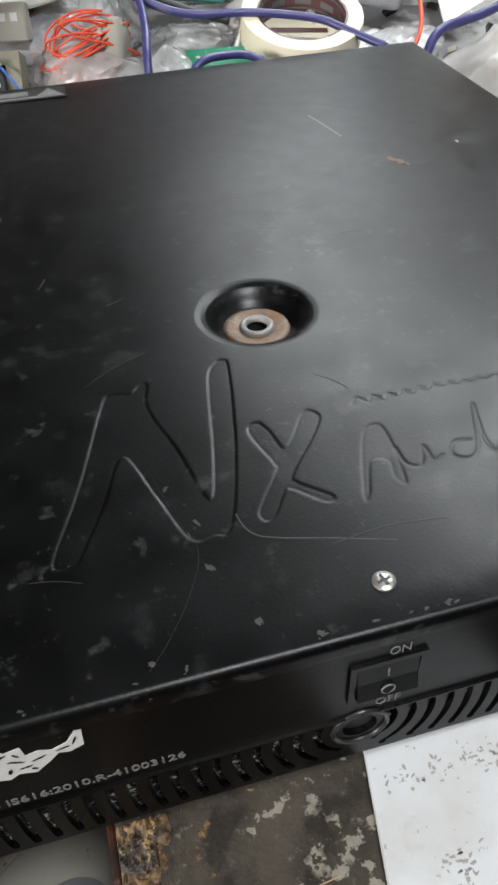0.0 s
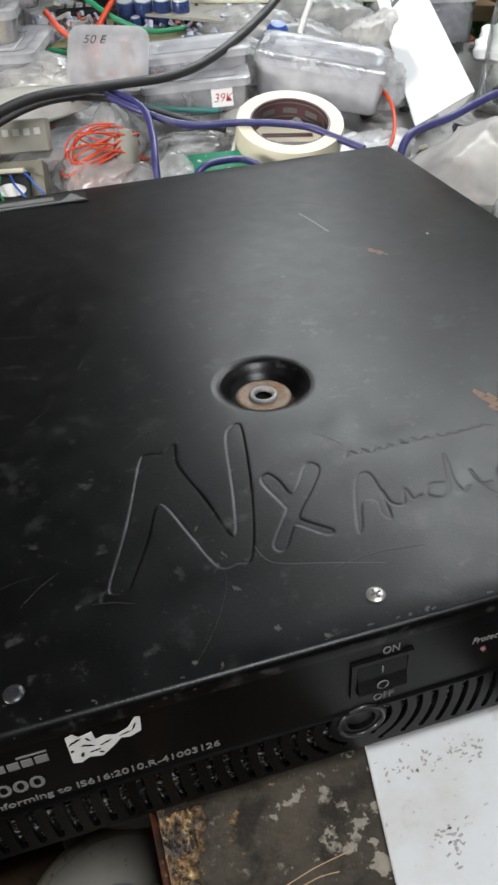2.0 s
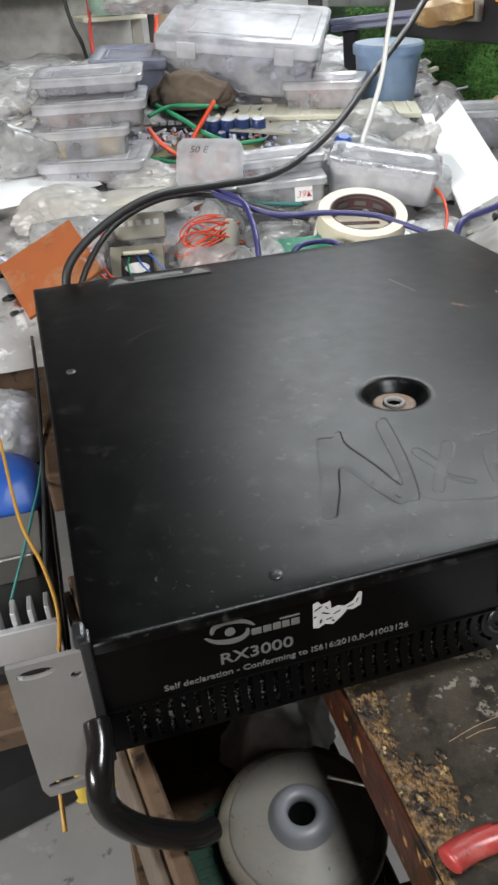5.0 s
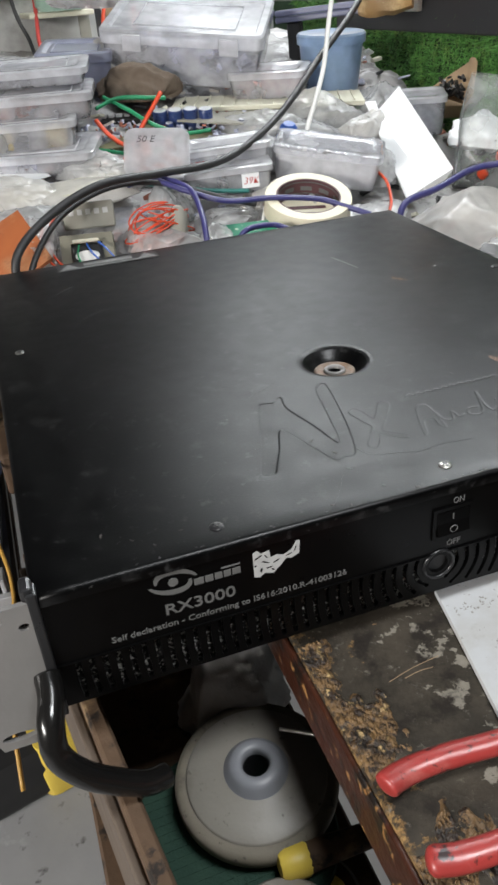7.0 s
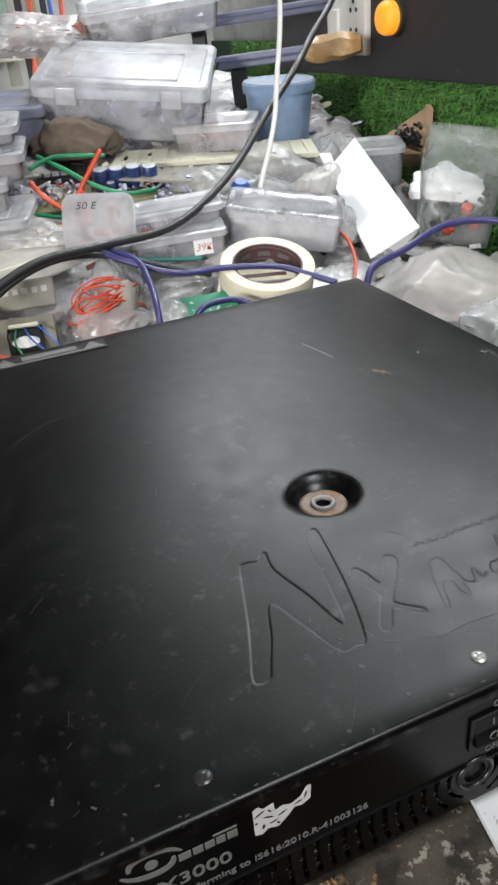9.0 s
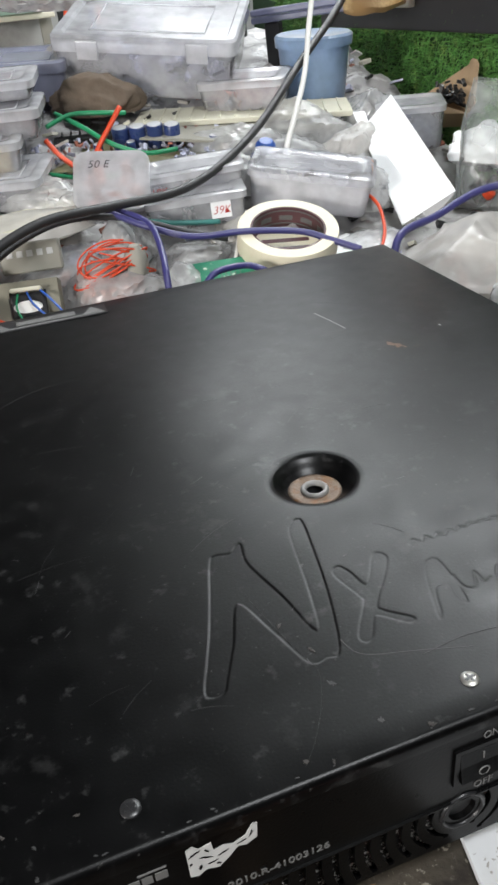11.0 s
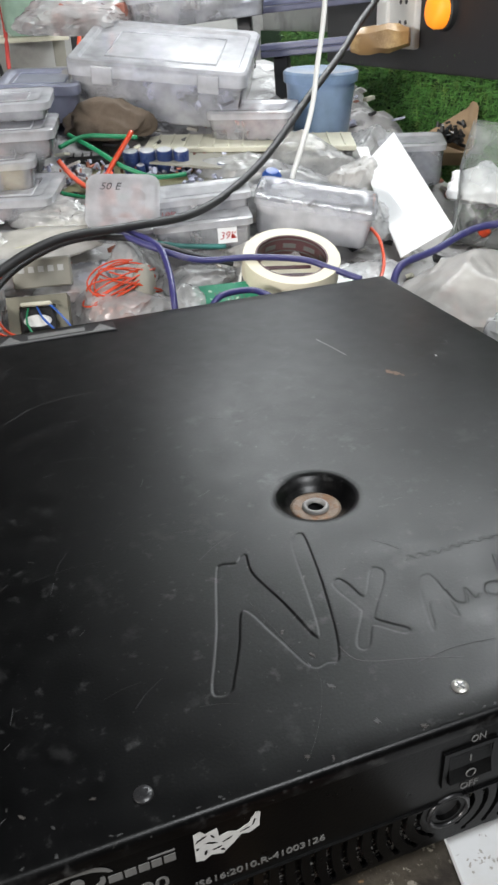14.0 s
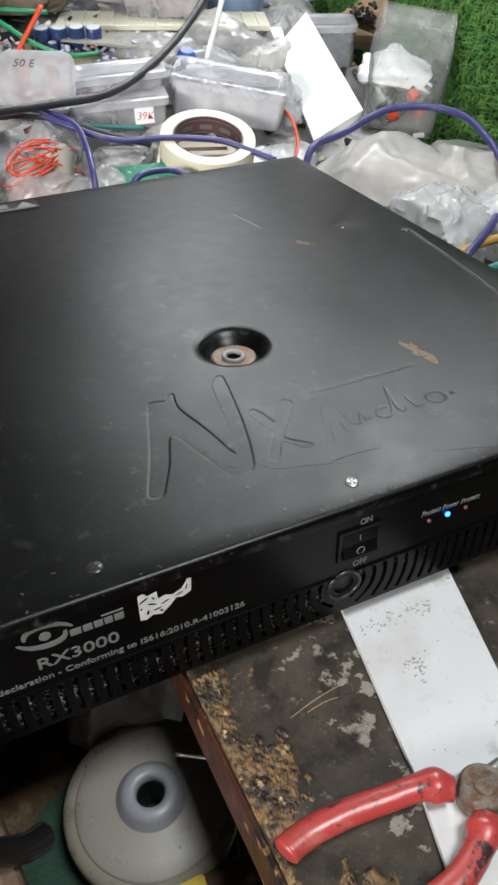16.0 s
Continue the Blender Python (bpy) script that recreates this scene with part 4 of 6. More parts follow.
for k, pts in enumerate(([(0.166, -0.038), (0.183, -0.034), (0.200, -0.032)], [(0.175, -0.039), (0.185, -0.0375), (0.193, -0.038)])):
    part("plank_scratch", tube(bmesh.new(), [(x, y, BENCH + 0.0001) for x, y in pts], 0.00022, 5, 4, False, 0.3), CARD, bench)


# pliers lying on the bench
pl = thing("pliers", "red-handled steel pliers lying open on the bench", "pliers", pose(0.222, -0.114, BENCH))


def grip(t):
    """Width of a dipped grip along its length: a guard near the pivot, a rounded end."""
    w = 0.80 + 0.30 * math.exp(-((t - 0.12) / 0.06) ** 2) + 0.12 * t
    return w * (math.sqrt(max(0.02, 1 - ((t - 0.92) / 0.085) ** 2)) if t > 0.92 else 1)


part("handle", tube(bmesh.new(), [(-0.012, 0.006, 0.013), (-0.022, 0.012, 0.014), (-0.040, 0.015, 0.013), (-0.060, 0.0175, 0.012), (-0.075, 0.018, 0.011), (-0.086, 0.0165, 0.011), (-0.092, 0.0145, 0.011)], 0.0074, 14, 10, False, 0.8, grip), REDGRIP, pl, "red dipped grip, scuffed", smooth=True)
part("handle", tube(bmesh.new(), [(-0.006, -0.010, 0.012), (-0.016, -0.018, 0.013), (-0.034, -0.026, 0.013), (-0.056, -0.028, 0.012), (-0.078, -0.026, 0.011), (-0.092, -0.022, 0.011)], 0.0074, 14, 10, False, 0.8, grip), REDGRIP, pl, "red dipped grip, scuffed", smooth=True)
pv = bmesh.new()
loft(pv, [ring(0.0105, 0.004, 24), ring(0.0115, 0.0055, 24), ring(0.0115, 0.015, 24), ring(0.010, 0.017, 24)], True, True)
piv = part("pivot", pv, RUST, pl, "round steel pivot", smooth="auto")
part("rivet", loft(bmesh.new(), [ring(0.005, 0.0165, 18), ring(0.005, 0.018, 18), ring(0.0025, 0.0188, 18)], True, True), RUST, piv)
for s in (1, -1):
    part("jaw", tube(bmesh.new(), [(0.004, s * 0.003, 0.011), (0.02, s * 0.006, 0.011), (0.042, s * 0.003, 0.011)], 0.006, 10, 4, taper=lambda t: 1 - 0.6 * t), DARKSTEEL, pl, smooth=True)

# moulded disc in the tray
dob = thing("plastic_disc", "dusty grey moulded plastic disc with a raised centre hole", "disc", pose(0.0985, 0.006, 0.640, 6, -4, 20))
part("rim", loft(bmesh.new(), [ring(r, z, 64) for r, z in ((0.0420, -0.012), (0.0500, -0.012), (0.0522, -0.009), (0.0525, -0.003), (0.0515, 0.0005), (0.0488, 0.0018), (0.0462, 0.0021), (0.0450, 0.0020))], False, False), DISCRIM, dob, "dirty beige rim", smooth=True)
part("cone", loft(bmesh.new(), [ring(r, z, 64) for r, z in ((0.0452, 0.0012), (0.0446, 0.0030), (0.0436, 0.0038), (0.034, 0.0058), (0.0230, 0.0082), (0.0200, 0.0090))], False, False), DISC, dob, smooth=True)
part("hub", loft(bmesh.new(), [ring(r, z, 48) for r, z in ((0.0206, 0.0088), (0.0188, 0.0112), (0.0172, 0.0140), (0.0152, 0.0158), (0.0122, 0.0166), (0.0100, 0.0162), (0.0088, 0.0150), (0.0083, 0.0120), (0.0082, 0.004))], False, False), DISCHUB, dob, "blue-grey raised hub", smooth=True)
part("sleeve", loft(bmesh.new(), [ring(0.0078, 0.0112, 28), ring(0.0072, -0.030, 28)], False, True), BLACK, dob, "dark hollow of the centre hole")
gd = part("cutting_disc", loft(bmesh.new(), [ring(0.009, 0.0, 56), ring(0.066, 0.0, 56), ring(0.067, 0.0015, 56), ring(0.066, 0.003, 56), ring(0.009, 0.003, 56), ring(0.009, 0.0, 56)], False, False), GREEN2)
gd.matrix_world = pose(0.074, -0.012, 0.6135, 2, -3, 0)
tagged(gd, "thin green mesh-faced cutting disc under the grey disc", "cutting disc")
for i in range(21):
    q = -0.060 + 0.006 * i
    w = 2 * math.sqrt(0.064 ** 2 - q * q)
    part("mesh_thread", box(bmesh.new(), (q, 0, 0.0033), (0.0012, w, 0.0006)), GREEN2, gd)
    part("mesh_thread", box(bmesh.new(), (0, q, 0.0034), (w, 0.0012, 0.0006)), GREEN2, gd)
d2 = part("plastic_cup", loft(bmesh.new(), [ring(0.030, 0, 32), ring(0.034, 0.03, 32), ring(0.031, 0.034, 32), ring(0.012, 0.036, 32), ring(0.009, 0.02, 32)], True, True), DISC, smooth="auto")
d2.matrix_world = pose(0.083, -0.083, 0.593)
tagged(d2, "dusty grey plastic cup lid below the disc", "cup")
st = bmesh.new()
loft(st, [ring(0.030, 0, 24), ring(0.034, 0.010, 24), ring(0.034, 0.019, 24)], True, True)
ob = part("cable_drum", st, BLACK, smooth="auto")
ob.location = (0.0985, 0.006, 0.593)
tagged(ob, "black drum under the grey disc", "drum")


def crumple(w, d, h, seed, sub=5, amp=0.22, freq=2.2, pinch=0.0, flat=0.35, facets=0):
    """A crumpled sheet or bag body: soft bulges with sharp creases between them; facets: stiff film that breaks into flat planes."""
    bm = bmesh.new()
    bmesh.ops.create_icosphere(bm, subdivisions=sub, radius=0.5)
    o1, o2 = Vector((seed, seed * 0.7, 0)), Vector((0, seed, 3))
    rf = random.Random(seed)
    planes = []
    for _ in range(facets):
        q = Vector((rf.gauss(0, 1), rf.gauss(0, 1), rf.gauss(0.3, 1))).normalized()
        planes.append((q, rf.uniform(0.34, 0.50)))
    for v in bm.verts:
        p = v.co.copy()
        n1 = noise.noise(p * freq + o1)
        c1 = (1 - abs(noise.noise(p * freq * 1.4 + o2))) ** 6
        c2 = (1 - abs(noise.noise(p * freq * 3.1 + o1 + o2))) ** 7
        if planes:
            q = (p + 0.10 * Vector((n1, noise.noise(p * 3 + o2), noise.noise(p * 3 - o1)))).normalized()
            p = q * min(0.56, min(k / max(0.05, q.dot(n)) for n, k in planes))
            c3 = 1 - abs(noise.noise(p * freq * 6.0 + o2))
            p *= 1 + amp * 0.5 * n1 + amp * 0.20 * c1 + amp * 0.22 * c2 + amp * 0.14 * c3 ** 4
        else:
            p *= 1 + amp * n1 + amp * 0.34 * c1 + amp * 0.12 * c2 - amp * 0.2
        if pinch and p.z > 0:
            q = 1 - pinch * (p.z / 0.5) ** 1.5
            p.x *= q
            p.y *= q
        if p.z < -flat * 0.5:
            p.z = -flat * 0.5
        v.co = Vector((p.x * w, p.y * d, (p.z + flat * 0.5) * h))
    return bm


def cloth_thing(name, label, category, m, w, d, h, seed, material):
    ob = part(name, crumple(w, d, h, seed, 5, 0.45, 2.4), material, smooth=True)
    ob.matrix_world = m
    return tagged(ob, label, category)


cloth_thing("grey_rag", "crumpled grey cloth stuffed under the amplifier", "rag", pose(0.112, 0.085, 0.593, 0, 0, 20), 0.085, 0.06, 0.125, 2.2, GREYCLOTH)
sd = thing("screwdriver", "dark brown handle with a yellow end lying in the tray", "screwdriver", pose(0.100, -0.047, 0.6272, 0, 0, -3))
part("handle", tube(bmesh.new(), [(0.010, 0, 0), (0.028, 0, 0.001), (0.055, 0, 0.002)], 0.0095, 12, 5, taper=lambda t: 1 - 0.25 * t), WOOD, sd, "brown grip", smooth=True)
part("end_cap", loft(bmesh.new(), [[Vector((x, r * math.cos(0.3927 * i), r * math.sin(0.3927 * i))) for i in range(16)] for x, r in ((-0.008, 0.004), (-0.007, 0.008), (-0.003, 0.0098), (0.009, 0.0102), (0.011, 0.0092))], True, True), YELLOWGLOW, sd, "yellow end cap", smooth="auto")
yb = thing("yellow_connector", "yellow and black plastic connector in the tray", "connector", pose(0.112, -0.056, 0.593, 0, 0, 30))
part("body", box(bmesh.new(), (0, 0, 0.012), (0.022, 0.030, 0.022), 0.004, 2), YELLOWGLOW, yb)
part("cap", box(bmesh.new(), (0, 0.019, 0.012), (0.018, 0.010, 0.018), 0.003, 2), BLACK, yb)
ob = part("thin_wire", tube(bmesh.new(), [(0.108, -0.03, 0.60), (0.125, -0.05, 0.622), (0.13, -0.075, 0.63), (0.128, -0.1, 0.605), (0.122, -0.13, 0.596)], 0.0008, 6, 6), GREYPRINT, smooth=True)
tagged(ob, "thin grey wire looped in the tray", "wire")

# power tool and clutter on the floor, beside the bench
tool = thing("power_tool", "black and yellow power tool lying on the floor", "power tool", Matrix.Translation((-0.155, 0.580, 0)) @ pose(0, 0, 0, 0, 0, 14) @ Matrix.Scale(1.75, 4))
part("body", loft(bmesh.new(), [rr(0.17, 0.06, 0.028, 0.0, 6), rr(0.19, 0.075, 0.034, 0.012, 6), rr(0.19, 0.075, 0.034, 0.04, 6), rr(0.16, 0.055, 0.026, 0.055, 6)], True, True), RUBBER, tool, smooth="auto")
part("band", loft(bmesh.new(), [rr(0.045, 0.080, 0.01, 0.004, 4, 0.045), rr(0.048, 0.082, 0.01, 0.035, 4, 0.045), rr(0.040, 0.064, 0.01, 0.0575, 4, 0.045)], True, True), YELLOWGLOW, tool, "yellow band", smooth="auto")
# opened unit with a finned heat sink beside the amplifier, on a side shelf
shelf = part("side_shelf", box(bmesh.new(), (0, 0, 0), (0.19, 0.50, 0.018), 0.002, 1), WOOD)
shelf.location = (-0.119, 0.36, 0.66)
tagged(shelf, "plain wooden side shelf fixed to the bench", "shelf")
hs = thing("opened_unit", "opened electronic unit with a bright finned heat sink", "electronics", pose(-0.10, 0.30, 0.669))
part("tray", box(bmesh.new(), (0, 0, 0.008), (0.15, 0.30, 0.016), 0.003, 1), BLACK, hs)
part("bracket", box(bmesh.new(), (0.03, -0.055, 0.028), (0.06, 0.004, 0.024), 0.001, 1), STEEL, hs, "bright steel bracket")
part("plate", box(bmesh.new(), (0.03, -0.02, 0.034), (0.075, 0.06, 0.003), 0.001, 1), EAR, hs)
base = part("heat_sink", box(bmesh.new(), (0.0, -0.143, 0.030), (0.148, 0.006, 0.028), 0.0005, 1), MAGNET, hs, "bright aluminium heat sink")
for i in range(13):
    part("fin", box(bmesh.new(), (-0.069 + i * 0.0115, -0.132, 0.036), (0.0035, 0.016, 0.038), 0.0006, 1), MAGNET, base)
for i, (pts, mt, r, lb) in enumerate((([(-0.062, 0.42, 0.78), (-0.05, 0.32, 0.775), (-0.040, 0.22, 0.76), (-0.026, 0.16, 0.755), (-0.022, 0.12, 0.74), (-0.033, 0.06, 0.72), (-0.036, 0.012, 0.69)], WIREYEL, 0.0014, "ochre wire hanging beside the amplifier"), ([(-0.018, 0.44, 0.75), (-0.022, 0.33, 0.74), (-0.036, 0.26, 0.73), (-0.06, 0.20, 0.70)], TEAL, 0.0012, "thin teal wire over the opened unit"), ([(-0.014, 0.52, 0.78), (-0.013, 0.40, 0.79), (-0.018, 0.28, 0.77), (-0.03, 0.2, 0.72)], RUBBER, 0.0018, "black wire beside the amplifier"))):
    ob = part("hanging_wire", tube(bmesh.new(), pts, r, 7, 6), mt, smooth=True)
    tagged(ob, lb, "wire")


def pouch(label, m, w, d, h, seed, contents=JUNK, count=20, size=0.012):
    """A flat-topped polythene pouch standing open, with loose creases."""
    b = thing("plastic_bag", label, "bag", m, "loose plastic bags")
    bm = bmesh.new()
    loops = []
    for j in range(25):
        t = j / 24
        ww = w * (0.80 + 0.22 * math.sin(2.2 * t + 0.3))
        dd = d * (0.75 + 0.35 * math.sin(3.0 * min(1, t * 1.2))) * (1 - 0.82 * max(0, t - 0.45) / 0.55)
        lo = rr(ww, max(dd, 0.006), min(ww, max(dd, 0.006)) * 0.45, h * t, 10)
        for p in lo:
            k = noise.noise(Vector((p.x * 26 + seed, p.y * 26, p.z * 14)))
            q = (1 - abs(noise.noise(Vector((p.x * 34 - p.z * 22, p.y * 20, seed))))) ** 5
            p.x += 0.0045 * k
            p.y += 0.0075 * k * (0.4 + t) + 0.004 * q
            p.z += 0.006 * k * t
        loops.append(lo)
    loft(bm, loops, True, False)
    part("film", bm, POUCH, b, smooth=True)
    if count:
        loose("filling", rubble(bmesh.new(), w * 0.6, d * 0.5, h * 0.35, count, size, 0.006), contents, b)
    return b


def bag(label, m, w, d, h, seed, contents=JUNK, count=40, size=0.012, pinch=0.5, film=None, amp=0.3, name="plastic_bag", facets=12):
    b = thing(name, label, "bag", m, "loose plastic bags")
    part("film", crumple(w, d, h, seed, 5, amp, 2.2, pinch, 0.5, facets), film or FILM, b, smooth="auto")
    if count:
        loose("filling", rubble(bmesh.new(), w * 0.55, d * 0.55, h * 0.35, count, size, 0.004), contents, b)
    return b


bag("clear bag with white and blue things", pose(-0.065, 0.47, 0.669, 0, 0, 0), 0.11, 0.12, 0.10, 1.3, JUNKBLUE, 30, 0.02)
ob = part("blue_cloth", crumple(0.07, 0.09, 0.05, 8.8, 3, 0.3, 2.5), WIREBLUE, smooth=True)
ob.location = (-0.06, 0.375, 0.685)
tagged(ob, "crumpled bright blue cloth", "cloth")

# ---- the heap behind the amplifier ----


def slope(y):
    return 0.775 + 0.31 * (y - 0.53) + 0.02 * max(0, min(1, (y - 0.75) / 0.2))


hp = bmesh.new()
nx, ny = 40, 50
g = []
for j in range(ny + 1):
    row = []
    for i in range(nx + 1):
        x, y = -0.125 + 0.885 * i / nx, 0.525 + 1.22 * j / ny
        e = min(1, i / 2, (nx - i) / 2, j / 2, (ny - j) / 2)
        z = BENCH + 0.001 + (min(slope(y), 0.985) - BENCH - 0.012 + 0.014 * noise.noise(Vector((x * 14, y * 14, 1))) + 0.008 * noise.noise(Vector((x * 40, y * 40, 5))) + 0.032 * math.exp(-((x - 0.39) ** 2 + (y - 0.605) ** 2) / 0.0022)) * e
        row.append(hp.verts.new((x, y, max(z, BENCH + 0.001))))
    g.append(row)
for j in range(ny):
    for i in range(nx):
        hp.faces.new((g[j][i], g[j][i + 1], g[j + 1][i + 1], g[j + 1][i]))
ob = part("parts_heap", hp, surf("heaped_paper_and_film", (0.50, 0.49, 0.48), (0.20, 0.19, 0.19), 26, 0.6, 0, 0.4, 60, 0.2, (0.09, 0.085, 0.085), 18, 0.54, 0.66, 0.0, [((0.66, 0.66, 0.66), 24, 0.54, 0.62)]), smooth=True)
tagged(ob, "heap of old packing and loose parts on the bench", "heap", "", "stuff")


def storage_box(label, m, w, d, h, lid_h=0.016, body=CLEAR, cover=CLEARLID, contents=JUNK, count=60, size=0.010, fill=0.45, clips=True, panel=True, r=0.012, name="storage_box"):
    b = thing(name, label, "storage box", m, "clear storage boxes")
    t = 0.0016
    k = 0.93
    bm = bmesh.new()
    loft(bm, [rr(w * k, d * k, r, 0), rr(w * k + 0.002, d * k + 0.002, r, 0.003), rr(w, d, r, h), rr(w - 2 * t, d - 2 * t, r - t, h), rr(w * k - 2 * t, d * k - 2 * t, r - t, t)], True, True)
    body_ob = part("body", bm, body, b, smooth="auto")
    lm = bmesh.new()
    o = 0.005
    loft(lm, [rr(w + o, d + o, r + 0.002, h - lid_h * 0.55), rr(w + o, d + o, r + 0.002, h + lid_h * 0.3), rr(w + o - 0.006, d + o - 0.006, r, h + lid_h * 0.45), rr(w - 0.020, d - 0.020, r, h + lid_h * 0.42), rr(w - 0.026, d - 0.026, r, h + lid_h * 0.2), rr(w - 0.030, d - 0.030, r, h + lid_h * 0.2)], False, True)
    lid_ob = part("lid", lm, cover, b, "cloudy clear lid", smooth="auto")
    if panel:
        part("lid_rib", tube(bmesh.new(), [(x, y, h + lid_h * 0.25) for x, y in ((-w * 0.32, -d * 0.3), (w * 0.32, -d * 0.3), (w * 0.32, d * 0.3), (-w * 0.32, d * 0.3))], 0.0014, 6, 1, True), cover, lid_ob, smooth=True)
    if clips:
        for sx in (-0.3, 0.3):
            part("clip", box(bmesh.new(), (sx * w, -d / 2 - 0.004, h - 0.008), (w * 0.12, 0.004, 0.024), 0.0015, 2), cover, lid_ob)
    if count:
        loose("filling", rubble(bmesh.new(), w * k * 0.85, d * k * 0.85, h * fill, count, size, 0.003), contents, b, "jumble of small parts")
    return b


def heap_pose(x, y, rz, tilt=9, roll=0, dz=0.0):
    return pose(x, y, min(slope(y), 0.985) + dz, tilt, roll, rz)


storage_box("large cloudy clear plastic storage box with clips", pose(0.385, 1.05, 0.962, 14.6, 6.3, -26), 0.246, 0.178, 0.070, 0.020, CLEAR, CLEARLID, JUNKBLUE, 110, 0.016, 0.55)
storage_box("violet-grey translucent box with a lid", pose(0.203, 1.065, 0.957, 6, 2, -14), 0.110, 0.13, 0.044, 0.014, PURPL, PURPL, JUNKBLUE, 30, 0.014, 0.4, False)
# stack of flat boxes
storage_box("flat clear lidded box of small parts", pose(0.112, 0.845, 0.874, 5, 0, -18), 0.140, 0.11, 0.024, 0.010, CLEAR, CLEARLID, JUNKBLUE, 40, 0.010, 0.5, False)
st2 = storage_box("clear box with two yellow taped coils inside", pose(0.100, 0.880, 0.896, 4, 0, -11), 0.126, 0.10, 0.036, 0.010, CLEAR, CLEARLID, JUNK, 20, 0.008, 0.3, False)
for sx in (-0.036, 0.036):
    part("coil", box(bmesh.new(), (sx, -0.0385, 0.018), (0.026, 0.010, 0.028), 0.003, 2), YELLOWGLOW, st2, "yellow taped coil")
storage_box("clear lidded box stacked on another", pose(0.122, 0.920, 0.930, 4, 0, -12.5), 0.150, 0.11, 0.030, 0.012, CLEAR, CLEARLID, JUNKRED, 40, 0.012, 0.4, False)
storage_box("open clear box lid lying on a stack", pose(0.125, 0.950, 0.972, 8, 0, -14), 0.150, 0.08, 0.018, 0.010, CLEAR, CLEARLID, JUNK, 0, 0.01, 0.4, False)
# boxes near the amplifier
def lettered(text, size, b, m, ink):
    return words("lettering", text, size, ink, b, m, None, 0.25, -0.00015)


kb = storage_box("small clear box of resistors marked in red", pose(0.321, 0.690, 0.843, 3, -2, -12.5), 0.108, 0.065, 0.030, 0.008, CLEAR, CLEARLID, JUNK, 50, 0.006, 0.4, False, False, 0.006)
part("paper_tag", box(bmesh.new(), (0.026, -0.0335, 0.016), (0.022, 0.0004, 0.018)), PAPER, kb)
lettered("39K", 0.012, kb, pose(0.0165, -0.0342, 0.012, 90, 0, 0), PINKINK)
kb2 = storage_box("small clear box stacked behind another", pose(0.333, 0.728, 0.867, 5, -3, -13), 0.110, 0.06, 0.026, 0.008, CLEAR, CLEARLID, JUNK, 40, 0.006, 0.4, False, False, 0.006)
lettered("18K", 0.012, kb2, pose(-0.052, -0.0312, 0.008, 90, 0, 0), PINKINK)
storage_box("cloudy clear box tipped towards the camera", pose(0.459, 0.690, 0.839, 10, 9, -27), 0.140, 0.066, 0.043, 0.010, CLEARLID, CLEAR, JUNK, 40, 0.010, 0.35, False, False, 0.010)
storage_box("flat clear box lying behind", heap_pose(0.50, 0.765, -22, 6, 0, 0.0), 0.12, 0.06, 0.024, 0.008, CLEAR, CLEARLID, JUNK, 20, 0.008, 0.4, False, False, 0.006)
e50 = storage_box("clear box standing on its side marked in ink", pose(0.240, 0.730, 0.870, 46, 4, -16), 0.078, 0.066, 0.036, 0.008, CLEAR, CLEARLID, JUNKRED, 26, 0.014, 0.5, False, False, 0.012)
lettered("50 E", 0.013, e50, pose(-0.026, 0.014, 0.0405, 0, 0, 0), BLACK)
storage_box("clear box of mixed parts on a beige board", pose(0.476, 0.930, 0.921, 6, 0, -33), 0.116, 0.074, 0.034, 0.010, CLEAR, CLEARLID, JUNKRED, 60, 0.010, 0.5, False, False, 0.010)
storage_box("clear tub behind the kraft bag", pose(0.655, 0.80, 0.862, 5, 0, -25), 0.085, 0.07, 0.05, 0.008, CLEAR, CLEARLID, JUNKBLUE, 20, 0.012, 0.6, False, False, 0.010)
storage_box("cloudy box on top of the large box", pose(0.48, 1.20, 1.072, 12, -4, -12), 0.22, 0.12, 0.045, 0.012, CLEAR, CLEARLID, JUNK, 30, 0.02, 0.4, False, False)
bag("pinkish film bag lying on a large box", pose(0.30, 1.20, 1.060, 8, 0, 0), 0.19, 0.12, 0.07, 4.4, JUNKRED, 40, 0.02, 0.1)

# blue tub
tub = thing("plastic_tub", "round translucent blue plastic tub with a lid", "tub", pose(0.589, 0.955, 0.910, 3, 0, 0))
part("body", loft(bmesh.new(), [ring(0.042, 0, 40), ring(0.044, 0.003, 40), ring(0.051, 0.080, 40), ring(0.049, 0.080, 40), ring(0.042, 0.004, 40)], True, True), BLUEPL, tub, smooth="auto")
part("lid", loft(bmesh.new(), [ring(0.054, 0.072, 40), ring(0.055, 0.084, 40), ring(0.052, 0.087, 40), ring(0.046, 0.0855, 40)], False, True), BLUEPL, tub, "blue lid", smooth="auto")
loose("filling", rubble(bmesh.new(), 0.055, 0.055, 0.035, 40, 0.014, 0.004), JUNKBLUE, tub)

# boards under the boxes
bd = part("beige_panel", box(bmesh.new(), (0, 0, 0), (0.29, 0.09, 0.007), 0.001, 1), BEIGE)
bd.matrix_world = pose(0.460, 0.905, 0.914, 3, 1.5, -21)
tagged(bd, "beige ribbed plastic panel under clear boxes", "panel")
for i in range(14):
    part("rib", box(bmesh.new(), (-0.13 + 0.02 * i, 0, 0.0045), (0.002, 0.08, 0.002)), BEIGE, bd)
gc = bmesh.new()
loft(gc, [[Vector((x, y, z + 0.10 * x * x)) for x, y in ((-0.13, -0.03), (-0.02, -0.055), (0.13, -0.02), (0.14, 0.05), (-0.12, 0.05))] for z in (0, 0.003)], True, True)
ob = part("card_sheet", gc, GREYCARD)
